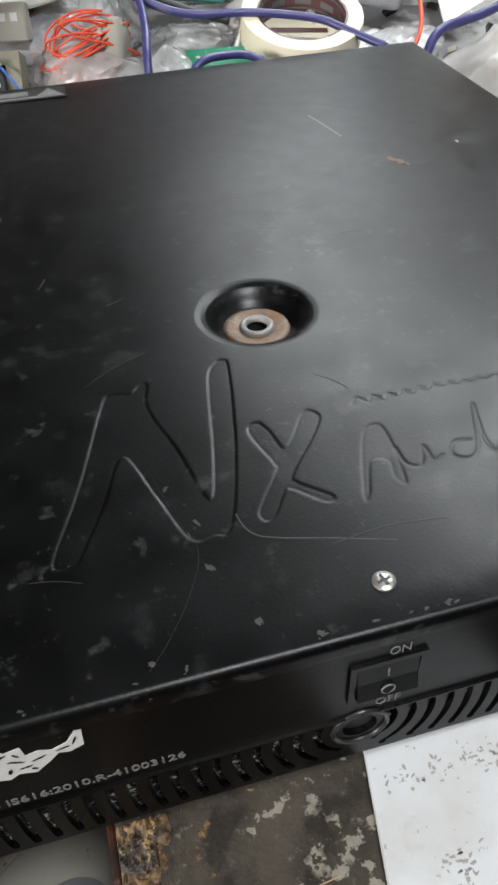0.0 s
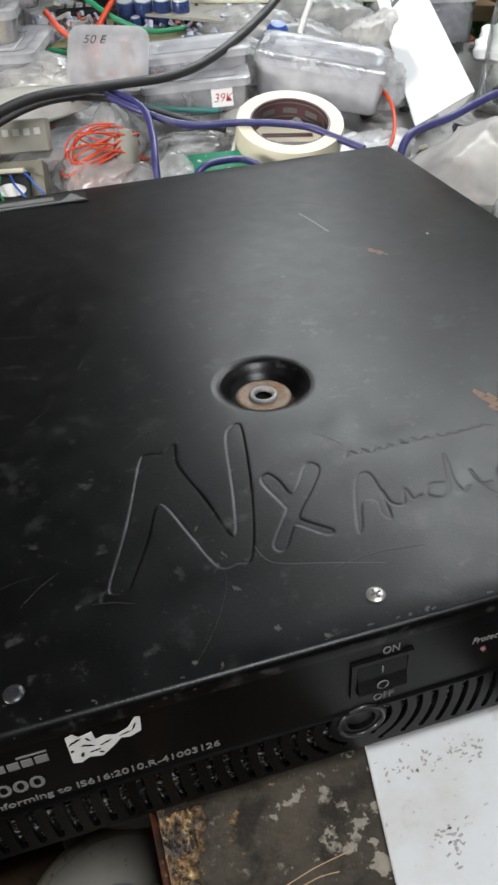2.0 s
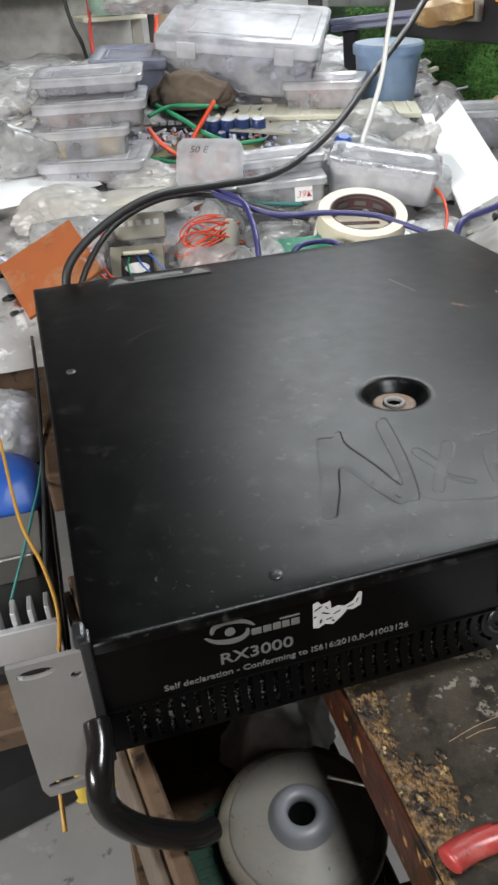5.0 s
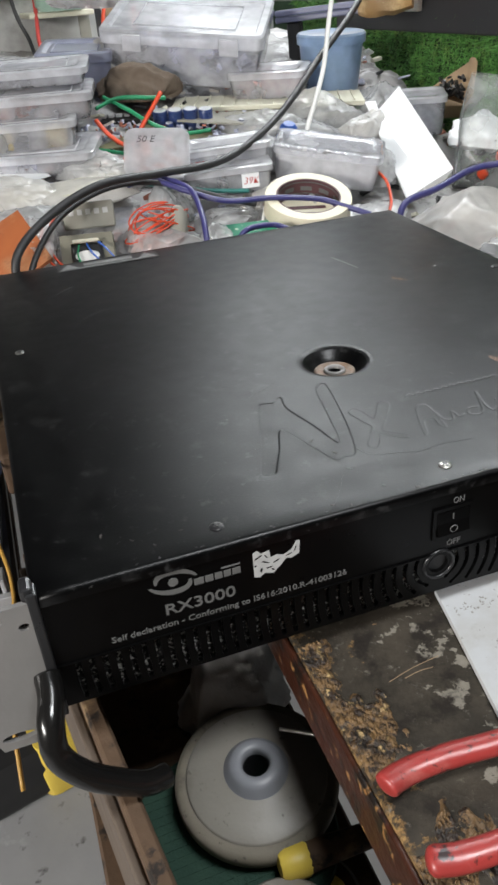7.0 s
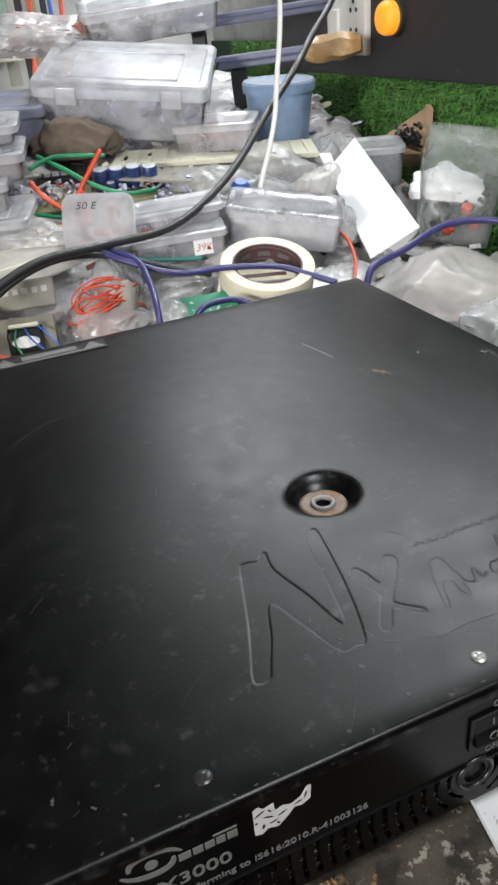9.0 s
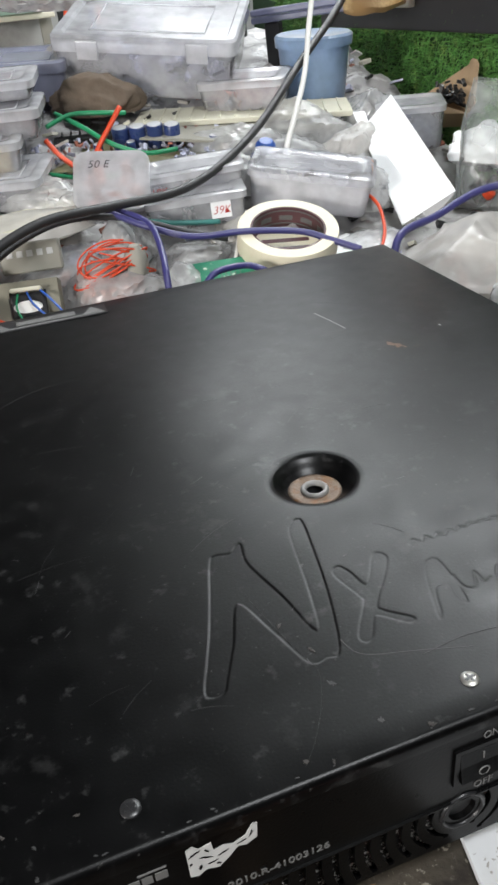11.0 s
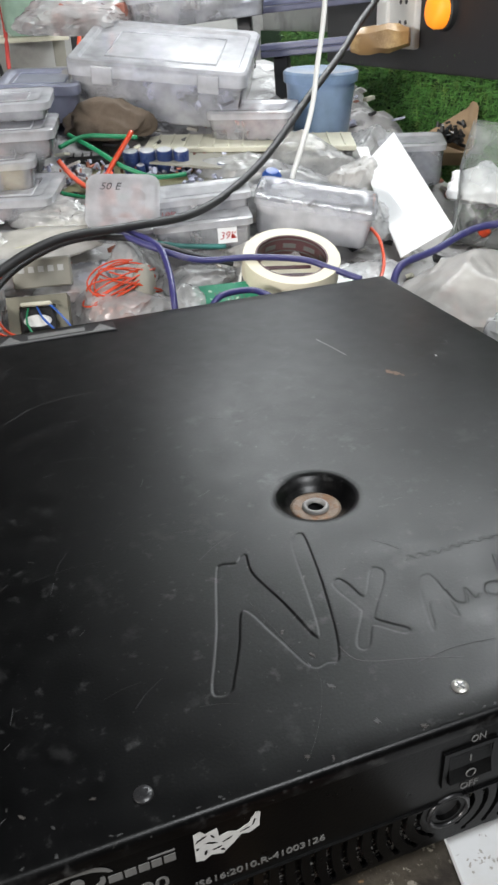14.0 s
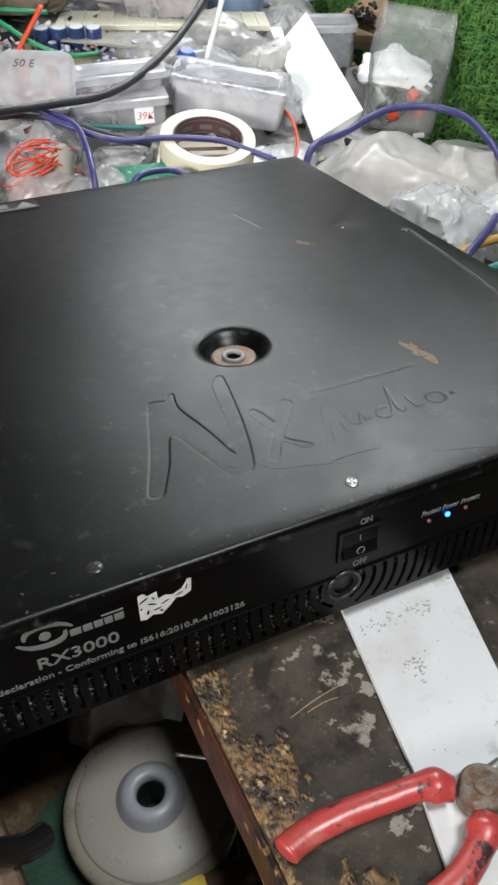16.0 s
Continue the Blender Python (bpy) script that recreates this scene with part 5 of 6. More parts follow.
ob.matrix_world = pose(0.430, 0.862, 0.902, 7, 3, -16)
tagged(ob, "bent sheet of grey card", "card")
cloth_thing("brown_cloth", "crumpled brown cloth on the heap", "cloth", pose(0.272, 0.968, 0.930, 0, 0, -20), 0.11, 0.07, 0.075, 3.3, CLOTH)

# amplifier circuit board with capacitors
cb = thing("circuit_board", "dark circuit board with blue capacitors and coloured wires", "circuit board", pose(0.285, 0.885, 0.893, 12, 0, -14))
part("board", box(bmesh.new(), (0, 0, 0), (0.28, 0.10, 0.003), 0.0004, 1), PCBDARK, cb)
part("heat_sink", box(bmesh.new(), (0.02, 0.035, 0.0065), (0.22, 0.012, 0.010), 0.001, 1), BLACK, cb)
for i in range(18):
    part("fin", box(bmesh.new(), (-0.08 + i * 0.0118, 0.048, 0.0065), (0.002, 0.016, 0.010)), BLACK, cb)
for x, y, r, h in ((0.000, 0.000, 0.0108, 0.030), (0.022, -0.001, 0.0108, 0.030), (0.044, -0.001, 0.0108, 0.030), (0.066, -0.001, 0.0104, 0.028), (0.118, -0.022, 0.006, 0.016), (0.012, -0.018, 0.006, 0.018), (-0.03, -0.01, 0.006, 0.016)):
    cp = part("capacitor", loft(bmesh.new(), [ring(r * 0.94, 0.0015, 20, x, y), ring(r, 0.003, 20, x, y), ring(r, h - 0.001, 20, x, y), ring(r * 0.92, h, 20, x, y)], True, True), CAPBLUE, cb, "blue sleeved capacitor", smooth="auto")
    part("cap_top", loft(bmesh.new(), [ring(r * 0.85, h, 18, x, y), ring(r * 0.84, h + 0.0004, 18, x, y)], False, True), MAGNET, cp)
loose("component_cluster", rubble(bmesh.new(), 0.25, 0.07, 0.006, 90, 0.007, 0.002), JUNKBLUE, cb, "rows of small components")
loose("component_cluster", rubble(bmesh.new(), 0.20, 0.05, 0.006, 40, 0.006, 0.004), JUNKRED, cb)
for pts, mt, r in (([(-0.09, -0.03, 0.035), (-0.07, -0.045, 0.015), (-0.045, -0.055, 0.006), (-0.02, -0.03, 0.03), (0.005, 0.0, 0.055)], WIRERED, 0.0032), ([(-0.10, -0.09, -0.006), (-0.06, -0.085, -0.004), (-0.035, -0.06, 0.004), (-0.025, -0.04, 0.02)], WIRERED, 0.0028), ([(-0.09, 0.0, 0.04), (-0.06, 0.02, 0.045), (-0.02, 0.015, 0.045), (0.01, 0.02, 0.04)], WIREGREEN, 0.003), ([(-0.08, 0.03, 0.045), (-0.045, 0.0, 0.035), (-0.01, -0.03, 0.022), (0.03, -0.045, 0.012), (0.07, -0.042, 0.012)], WIREGREEN, 0.003), ([(-0.09, -0.06, 0.005), (-0.05, -0.07, 0.0), (-0.01, -0.068, -0.002), (0.02, -0.06, 0.0)], WIREGREEN, 0.0026)):
    part("wire", tube(bmesh.new(), pts, r, 8, 6), mt, cb, smooth=True)
ob = part("small_board", box(bmesh.new(), (0, 0, 0), (0.14, 0.022, 0.003), 0.0004, 1), PCBDARK)
ob.matrix_world = pose(0.400, 0.805, 0.884, 8, 0, -12)
tagged(ob, "narrow circuit board lying on the heap", "circuit board")
loose("component_cluster", rubble(bmesh.new(), 0.13, 0.018, 0.003, 30, 0.006, 0.0016), JUNKBLUE, ob)

# beige bag of sticks, films and papers on the left
fb = bag("flat clear bag holding a stack of cream card strips", pose(0.120, 0.742, 0.846, 6, -2, 8), 0.20, 0.085, 0.034, 6.1, BEIGE, 0, 0.010, 0.0, CREAMFILM, 0.2)
for i in range(7):
    part("card_strip", box(bmesh.new(), (rng.uniform(-0.008, 0.008), -0.024 + 0.008 * i, 0.014 + 0.0012 * (i % 3)), (0.150, 0.0085, 0.006), 0.0008, 1), BEIGE, fb, m=pose(0, 0, 0, 0, 0, rng.uniform(-4, 4)))
bag("crumpled clear polythene film on the heap", heap_pose(0.06, 0.690, 0, 0, 0, -0.006), 0.13, 0.09, 0.05, 7.7, JUNK, 0, 0.01, 0.2)
bag("clear bag of reddish wire and parts", heap_pose(0.205, 0.605, -12, 5, 0, -0.004), 0.105, 0.055, 0.055, 9.2, JUNKRED, 70, 0.012, 0.15)
bag("small clear bag of white parts", heap_pose(0.268, 0.592, 0, 0, 0, -0.004), 0.06, 0.05, 0.045, 2.6, WHITEPL, 8, 0.010, 0.3)
bag("crumpled film behind a box", heap_pose(0.465, 0.800, -20, 0, 0, -0.002), 0.14, 0.08, 0.06, 11.4, JUNK, 10, 0.01, 0.2)
bag("clear bag of grey parts", heap_pose(0.175, 0.665, 0, 0, 0, -0.004), 0.11, 0.06, 0.045, 12.4, JUNKBLUE, 20, 0.012, 0.1)
for i, (x, y, rz, w, d) in enumerate(((0.02, 0.80, 20, 0.15, 0.10), (0.46, 0.59, -20, 0.10, 0.05), (0.08, 0.93, -30, 0.14, 0.1))):
    pm = bmesh.new()
    loft(pm, [[Vector((a * w, c * d, z + 0.01 * math.sin(5 * a + i))) for a, c in ((-0.5, -0.5), (0, -0.52), (0.5, -0.46), (0.52, 0.48), (0, 0.5), (-0.48, 0.5))] for z in (0, 0.0008)], True, True)
    ob = part("paper_sheet", pm, PAPER)
    ob.matrix_world = heap_pose(x, y, rz, 8, 3, 0.012)
    tagged(ob, "loose sheet of printed white paper on the heap", "paper")
wt = thing("wire_tangle", "tangle of thin orange-red wire", "wire", pose(0.205, 0.605, 0.835))
for i in range(14):
    a, ra, tilt = rng.uniform(0, 6), rng.uniform(0.55, 1.0), rng.uniform(-0.5, 0.5)
    cx, cz = rng.uniform(-0.008, 0.008), rng.uniform(-0.006, 0.008)
    part("strand", tube(bmesh.new(), [(cx + 0.040 * ra * math.cos(a + j * 0.7), 0.018 * ra * math.sin(a + j * 0.7), cz + 0.014 * math.sin(a * 2 + j * 0.7 + tilt)) for j in range(rng.randint(6, 9))], 0.0009, 6, 5), WIRERED, wt, smooth=True)
plug = thing("mains_plug", "grey mains plug lying in the heap", "plug", heap_pose(0.228, 0.600, -30, 0, 0, 0.024))
part("body", loft(bmesh.new(), [rr(0.018, 0.020, 0.006, 0), rr(0.022, 0.024, 0.007, 0.006), rr(0.020, 0.022, 0.007, 0.024), rr(0.010, 0.010, 0.004, 0.032)], True, True), GREYCARD, plug, smooth="auto")
for s in (-1, 1):
    part("pin", tube(bmesh.new(), [(s * 0.005, 0, 0), (s * 0.005, 0, -0.012)], 0.0018, 8, 1), STEEL, plug)

# transformer
tf = thing("transformer", "small transformer with a beige frame and coloured leads", "transformer", heap_pose(0.113, 0.580, -12, -26, 0, 0.006))
part("frame", plate(bmesh.new(), [(-0.030, 0), (0.030, 0), (0.030, 0.046), (-0.030, 0.046)], [[(-0.018, 0.008), (0.018, 0.008), (0.018, 0.036), (-0.018, 0.036)]], 0.026), surf("dusty_core_steel", (0.20, 0.19, 0.14), (0.14, 0.13, 0.1), 60, 0.6, 0.2, 0.1), tf)
part("coil", box(bmesh.new(), (0, 0.010, 0.021), (0.036, 0.034, 0.026), 0.004, 2), BLACK, tf)
part("sticker", loft(bmesh.new(), [[Vector((0.014 * math.cos(6.2832 * i / 20), -0.0072, 0.020 + 0.006 * math.sin(6.2832 * i / 20))) for i in range(20)], [Vector((0.014 * math.cos(6.2832 * i / 20), -0.0076, 0.020 + 0.006 * math.sin(6.2832 * i / 20))) for i in range(20)]], False, True), WHITEPL, tf)
part("bobbin", box(bmesh.new(), (0, 0.004, 0.0365), (0.030, 0.030, 0.004), 0.001, 1), BEIGE, tf)
for pts, mt in (([(-0.008, -0.006, 0.034), (-0.010, -0.012, 0.020), (-0.004, -0.018, 0.006), (0.006, -0.03, 0.0)], WIREGREEN), ([(0.0, -0.006, 0.036), (0.006, -0.014, 0.022), (0.018, -0.02, 0.008), (0.024, -0.03, 0.002)], WIREBLUE), ([(0.010, -0.004, 0.038), (0.020, -0.012, 0.028), (0.032, -0.016, 0.012), (0.036, -0.028, 0.002)], WIREBLUE)):
    part("lead", tube(bmesh.new(), pts, 0.0011, 6, 5), mt, tf, smooth=True)
for k, dx in enumerate((0.0, 0.008)):
    ob = part("red_lead", tube(bmesh.new(), [(0.085 + dx, 0.66, 0.85), (0.072 + dx, 0.63, 0.842), (0.066 + dx, 0.60, 0.832), (0.075 + dx, 0.57, 0.815), (0.105 + dx, 0.55, 0.808)], 0.0013, 6, 6), WIRERED, smooth=True)
    tagged(ob, "thin red lead beside the transformer", "wire")
og = bmesh.new()
loft(og, [[Vector((x, y, z + 0.02 * math.sin(14 * x))) for x, y in ((-0.048, -0.045), (0.044, -0.050), (0.050, 0.045), (-0.044, 0.050))] for z in (0, 0.004)], True, True)
ob = part("orange_sheet", og, ORANGE)
ob.matrix_world = pose(0.018, 0.605, 0.822, 22, -12, 14)
tagged(ob, "bent orange plastic sheet behind the amplifier", "sheet")
ob = part("orange_strip", box(bmesh.new(), (0, 0, 0), (0.13, 0.018, 0.004), 0.001, 1), ORANGE)
ob.matrix_world = pose(0.10, 0.538, 0.808, 0, 0, 2)
tagged(ob, "orange strip lying along the amplifier's rear edge", "strip")

# green printed board
gb = part("green_board", box(bmesh.new(), (0, 0, 0), (0.066, 0.045, 0.0016), 0.0003, 1), PCB)
gb.matrix_world = heap_pose(0.310, 0.574, -8, 24, 0, 0.024)
tagged(gb, "bare green circuit board with white print", "circuit board")
for i in range(7):
    part("print_bar", box(bmesh.new(), (-0.012 + 0.005 * i, 0.004 * math.sin(2.0 * i), 0.0009), (0.001, 0.020 - 0.006 * (i % 3), 0.0003)), PRINT, gb)

# masking tape roll
tp = thing("masking_tape", "cream roll of masking tape with a dark printed core", "tape", pose(0.390, 0.594, 0.822, 18, 3, -12))
part("roll", loft(bmesh.new(), [ring(0.0400, 0, 56), ring(0.0530, 0, 56), ring(0.0535, 0.002, 56), ring(0.0535, 0.022, 56), ring(0.0530, 0.024, 56), ring(0.0400, 0.024, 56), ring(0.0400, 0, 56)], False, False), CREAM, tp, smooth="auto")
core = part("core", loft(bmesh.new(), [ring(0.0398, 0.0002, 56), ring(0.0398, 0.0238, 56), ring(0.0380, 0.0238, 56), ring(0.0380, 0.0002, 56), ring(0.0398, 0.0002, 56)], False, False), MAROON, tp, "dark maroon card core", smooth="auto")
for i in range(10):
    a0 = 2 * math.pi * i / 10
    bm = bmesh.new()
    ra = 0.0377
    loft(bm, [[Vector((ra * math.cos(a0 + q), ra * math.sin(a0 + q), z)) for q in (0, 0.1, 0.2, 0.3, 0.38)] + [Vector(((ra - 0.0003) * math.cos(a0 + q), (ra - 0.0003) * math.sin(a0 + q), z)) for q in (0.38, 0.3, 0.2, 0.1, 0)] for z in (0.009, 0.0145)], True, True)
    part("print_bar", bm, PRINT, core)
for z in (0.0045, 0.0195):
    part("print_band", loft(bmesh.new(), [ring(0.0377, z, 40), ring(0.0377, z + 0.0014, 40), ring(0.0374, z + 0.0014, 40), ring(0.0374, z, 40)], False, False), PRINT, core)
part("core_floor", loft(bmesh.new(), [ring(0.038, -0.0012, 40), ring(0.038, -0.0004, 40)], True, True), CREAM, tp, "pale card floor of the core")
for y, w, d in ((0.012, 0.052, 0.006), (-0.002, 0.060, 0.004), (-0.014, 0.048, 0.007)):
    part("floor_print", box(bmesh.new(), (0, y, 0.0002), (w, d, 0.0006)), MAROON, tp)

# folded white paper
fp = bmesh.new()
A, B, C, Dv = Vector((0.574, 0.802, 0.910)), Vector((0.542, 0.616, 0.813)), Vector((0.587, 0.580, 0.851)), Vector((0.607, 0.762, 0.931))
E2 = Vector((0.586, 0.792, 0.911))
up = Vector((-0.2, -0.6, 0.75)).normalized() * 0.0008
loops = [A, B, B.lerp(C, 0.5), C, Dv, E2.lerp(B, 0.10), E2]
loft(fp, [[p - up for p in loops], [p + up for p in loops]], True, True)
ob = part("folded_paper", fp, PAPER)
tagged(ob, "folded sheet of plain white paper leaning on the heap", "paper")
fl = [C, B.lerp(C, 0.4), Vector((0.575, 0.607, 0.815)), Vector((0.597, 0.600, 0.836))]
fm = bmesh.new()
loft(fm, [[p - up for p in fl], [p - up * 2.2 for p in fl]], True, True)
part("flap", fm, PAPER, ob)

# bags beside the amplifier
kp = pouch("clear bag of white foam and black connectors", pose(0.680, 0.640, 0.800, -22, 8, -32), 0.105, 0.065, 0.150, 13.1, BLACK, 22, 0.016)
for i, (x, y, z) in enumerate(((0.010, -0.022, 0.040), (0.022, -0.020, 0.022), (-0.012, -0.022, 0.014))):
    part("knob", loft(bmesh.new(), [ring(0.0065, 0, 18), ring(0.0075, 0.003, 18), ring(0.0070, 0.009, 18), ring(0.004, 0.011, 18)], True, True), WIRERED, kp, "small round red knob", smooth="auto", m=pose(x, y, z, 50, 0, 20 * i))
cloth_thing("foam_lump", "lump of white packing foam inside a clear bag", "foam", pose(0.684, 0.664, 0.850, -18, 8, -32), 0.088, 0.042, 0.075, 3.9, PAPER)
bag("crumpled clear bag of parts", pose(0.575, 0.490, 0.743, 0, 0, -30), 0.20, 0.15, 0.128, 14.2, JUNKRED, 12, 0.014, 0.1, CREAMFILM, 0.16, facets=10)
bag("crumpled clear bag on the bench", pose(0.675, 0.470, 0.743, 0, 0, 10), 0.17, 0.15, 0.125, 15.7, JUNK, 16, 0.014, 0.15, CREAMFILM, 0.2, facets=10)
bag("bright crumpled clear film on the bench", pose(0.572, 0.390, 0.743, 0, 0, 30), 0.15, 0.11, 0.11, 16.3, WHITEPL, 16, 0.014, 0.1, CLOUDY, 0.35, facets=18)
bag("clear film bag with white contents", pose(0.675, 0.37, 0.743, 0, 0, 0), 0.15, 0.12, 0.11, 17.9, WHITEPL, 18, 0.018, 0.1, CLOUDY, 0.3, facets=14)
kf = thing("kraft_bag", "torn brown kraft bag full of black parts", "bag", pose(0.737, 0.830, 0.872, 18, 0, -35) @ Matrix.Scale(0.72, 4))
km = bmesh.new()
loft(km, [rr(0.06, 0.03, 0.01, 0), rr(0.08, 0.045, 0.012, 0.03), rr(0.095, 0.055, 0.012, 0.07), rr(0.093, 0.053, 0.011, 0.07), rr(0.076, 0.042, 0.01, 0.03)], True, True)
for v in km.verts:
    if v.co.z > 0.05:
        v.co.z += 0.075 * noise.noise(Vector((v.co.x * 24, v.co.y * 24, 2)))
        v.co.x += 0.020 * noise.noise(Vector((v.co.x * 40, v.co.y * 40, 6)))
        v.co.y += 0.024 * noise.noise(Vector((v.co.x * 40, v.co.y * 40, 9)))
part("paper", km, CARD, kf, smooth=True)
loose("filling", rubble(bmesh.new(), 0.05, 0.03, 0.04, 60, 0.010, 0.035), BLACK, kf, "black plastic parts")

# glue strips with a taped end, second bundle higher up
for x, y, z, rz, ln, tape_on, lb in ((0.630, 1.030, 1.018, -36, 0.20, True, "bundle of violet-grey plastic strips with a taped end"), (0.62, 1.16, 1.075, -28, 0.30, False, "bundle of blue-grey plastic strips on the heap")):
    sb = thing("plastic_strips", lb, "plastic strip", pose(x, y, z, 0, -3, rz))
    for i in range(6):
        part("strip", box(bmesh.new(), (0, (i % 3) * 0.010, (i // 3) * 0.010), (ln, 0.009, 0.009), 0.002, 1), STRIP, sb)
    if tape_on:
        rt = random.Random(4)
        wraps = [[Vector((0.042 + 0.0145 * k, 0.011 + q * (a * 0.024 + rt.uniform(-0.002, 0.002)), 0.0065 + q * (c * 0.018 + rt.uniform(-0.002, 0.002)))) for a, c in ((-1, -0.6), (-0.6, -1), (0.6, -1), (1, -0.6), (1, 0.6), (0.6, 1), (-0.6, 1), (-1, 0.6))] for k, q in enumerate((0.72, 0.98, 1.06, 1.0, 1.04, 0.95, 0.66))]
        part("taped_end", loft(bmesh.new(), wraps, True, True), AMBER, sb, "end wrapped in brown tape", smooth="auto")
    part("prop", box(bmesh.new(), (-0.07, 0.012, -0.045), (0.024, 0.02, 0.08), 0.002, 1), RUBBER, sb)

# ---- turf wall and black switch board ----
tw = thing("turf_mat", "dark green artificial turf mat on the partition", "artificial turf", pose(0.785, 0.95, 0.70), "", "structure")
part("backing", box(bmesh.new(), (0, 0, 0), (0.006, 1.80, 0.66)), TURFB, tw)
bl = []
fc = []
r3 = random.Random(11)


def blade(y, z, ln):
    a = r3.uniform(-1.1, 1.1)
    out = r3.uniform(0.35, 0.9)
    dy, dz = math.sin(a), -0.55 + 0.9 * math.cos(a) * r3.choice((1, 1, -0.6))
    w = r3.uniform(0.0009, 0.0017)
    p0 = Vector((-0.003, y, z))
    p1 = p0 + ln * 0.5 * Vector((-out, dy * 0.5, dz * 0.5))
    p2 = p0 + ln * Vector((-out * 0.75, dy, dz))
    side = Vector((0, math.cos(a), -math.sin(a))) * w
    k = len(bl)
    bl.extend([p0 - side, p0 + side, p1 + side * 0.9, p1 - side * 0.9, p2])
    fc.extend([(k, k + 1, k + 2, k + 3), (k + 3, k + 2, k + 4)])


for _ in range(52000):
    blade(r3.uniform(-0.55, 0.62), r3.uniform(-0.10, 0.33), r3.uniform(0.010, 0.021))
me = bpy.data.meshes.new("blades")
me.from_pydata([tuple(p) for p in bl], [], fc)
me.materials.append(BLADE)
ob = new("blades", me)
ob.parent = tw
tagged(ob, "dense short green plastic blades", "", "", "stuff")

sb = thing("switch_board", "black switch board with a socket and an orange lamp", "switch board", pose(0.775, 0.95, 0.98))
part("panel", box(bmesh.new(), (0.01, -0.02, 0.16), (0.03, 0.78, 0.32), 0.003, 2), surf("matt_black_board", (0.018, 0.018, 0.020), (0.03, 0.03, 0.032), 20, 0.6, 0, 0.1), sb, "matt black board")
sk = part("socket_plate", box(bmesh.new(), (0, 0, 0), (0.012, 0.122, 0.085), 0.003, 2), WHITEPL, sb, "white socket plate with pin holes", m=pose(-0.010, 0.095, 0.074))
for hy, hz in ((-0.035, 0.022), (-0.018, 0.022), (-0.0265, 0.034), (-0.035, -0.006), (-0.018, -0.006), (-0.0265, -0.020)):
    part("pin_hole", loft(bmesh.new(), [ring(0.0035, 0, 12), ring(0.0035, 0.0006, 12)], False, True), BLACK, sk, m=pose(-0.006, hy, hz, 0, -90, 0))
part("rocker", box(bmesh.new(), (-0.008, 0.030, 0.0), (0.008, 0.028, 0.05), 0.003, 2), WHITEPL, sk)
lm = part("indicator_lamp", loft(bmesh.new(), [ring(0.026, 0, 32), ring(0.026, 0.008, 32), ring(0.024, 0.010, 32)], True, True), RUBBER, sb, "round indicator lamp", smooth="auto", m=pose(-0.005, -0.038, 0.083, 0, -90, 0))
part("dome", loft(bmesh.new(), [ring(0.023, 0.009, 32), ring(0.023, 0.020, 32), ring(0.020, 0.026, 32), ring(0.012, 0.0295, 32), ring(0.004, 0.0305, 32)], True, True), ORANGELAMP, lm, "glowing orange dome", smooth="auto")

# ---- cables ----


def cable(name, label, pts, r, material):
    ob = part(name, tube(bmesh.new(), pts, r, 10, 8), material, smooth=True)
    return tagged(ob, label, "cable")


cable("black_cable", "thick black mains cable hanging over the heap", [(0.030, 0.525, 0.80), (0.036, 0.53, 0.844), (0.079, 0.57, 0.870), (0.145, 0.61, 0.887), (0.225, 0.64, 0.884), (0.296, 0.66, 0.883), (0.353, 0.69, 0.895), (0.422, 0.74, 0.923), (0.504, 0.81, 0.972), (0.583, 0.88, 1.015), (0.636, 0.93, 1.049), (0.72, 1.0, 1.11), (0.76, 1.05, 1.2)], 0.0047, RUBBER)
cable("black_cable", "black mains cable lying on the heap", [(0.035, 0.53, 0.80), (0.06, 0.56, 0.838), (0.10, 0.61, 0.862), (0.16, 0.645, 0.875), (0.22, 0.645, 0.872), (0.29, 0.62, 0.850), (0.33, 0.61, 0.838)], 0.0034, RUBBER)
cable("violet_cable", "violet cable over the tape roll", [(0.19, 0.69, 0.865), (0.211, 0.66, 0.876), (0.246, 0.62, 0.864), (0.289, 0.60, 0.850), (0.344, 0.59, 0.848), (0.397, 0.575, 0.842), (0.422, 0.555, 0.834), (0.445, 0.53, 0.826)], 0.0034, VIOLET)
cable("violet_cable", "violet cable hanging behind the amplifier", [(0.20, 0.70, 0.865), (0.225, 0.66, 0.874), (0.250, 0.62, 0.866), (0.252, 0.585, 0.848), (0.246, 0.55, 0.834), (0.243, 0.532, 0.80)], 0.0034, VIOLET)
cable("violet_cable", "violet cable looped across the bags", [(0.480, 0.525, 0.815), (0.499, 0.54, 0.831), (0.548, 0.556, 0.836), (0.612, 0.570, 0.850), (0.660, 0.556, 0.852), (0.684, 0.520, 0.848), (0.685, 0.48, 0.838), (0.674, 0.43, 0.822), (0.652, 0.39, 0.805), (0.594, 0.34, 0.792), (0.53, 0.30, 0.780), (0.50, 0.27, 0.75)], 0.0042, VIOLET)
cable("violet_cable", "violet cable coiled on the bench beside the amplifier", [(0.70, 0.34, 0.75), (0.63, 0.31, 0.752), (0.57, 0.27, 0.75), (0.53, 0.24, 0.748)], 0.0055, VIOLET)
cable("ochre_cable", "ochre cable under the bags", [(0.48, 0.31, 0.752), (0.54, 0.325, 0.775), (0.60, 0.32, 0.785), (0.67, 0.30, 0.77)], 0.0045, WIREYEL)
cable("teal_cable", "teal cable under the bags", [(0.48, 0.29, 0.750), (0.55, 0.30, 0.765), (0.61, 0.295, 0.77), (0.67, 0.28, 0.76)], 0.004, TEAL)
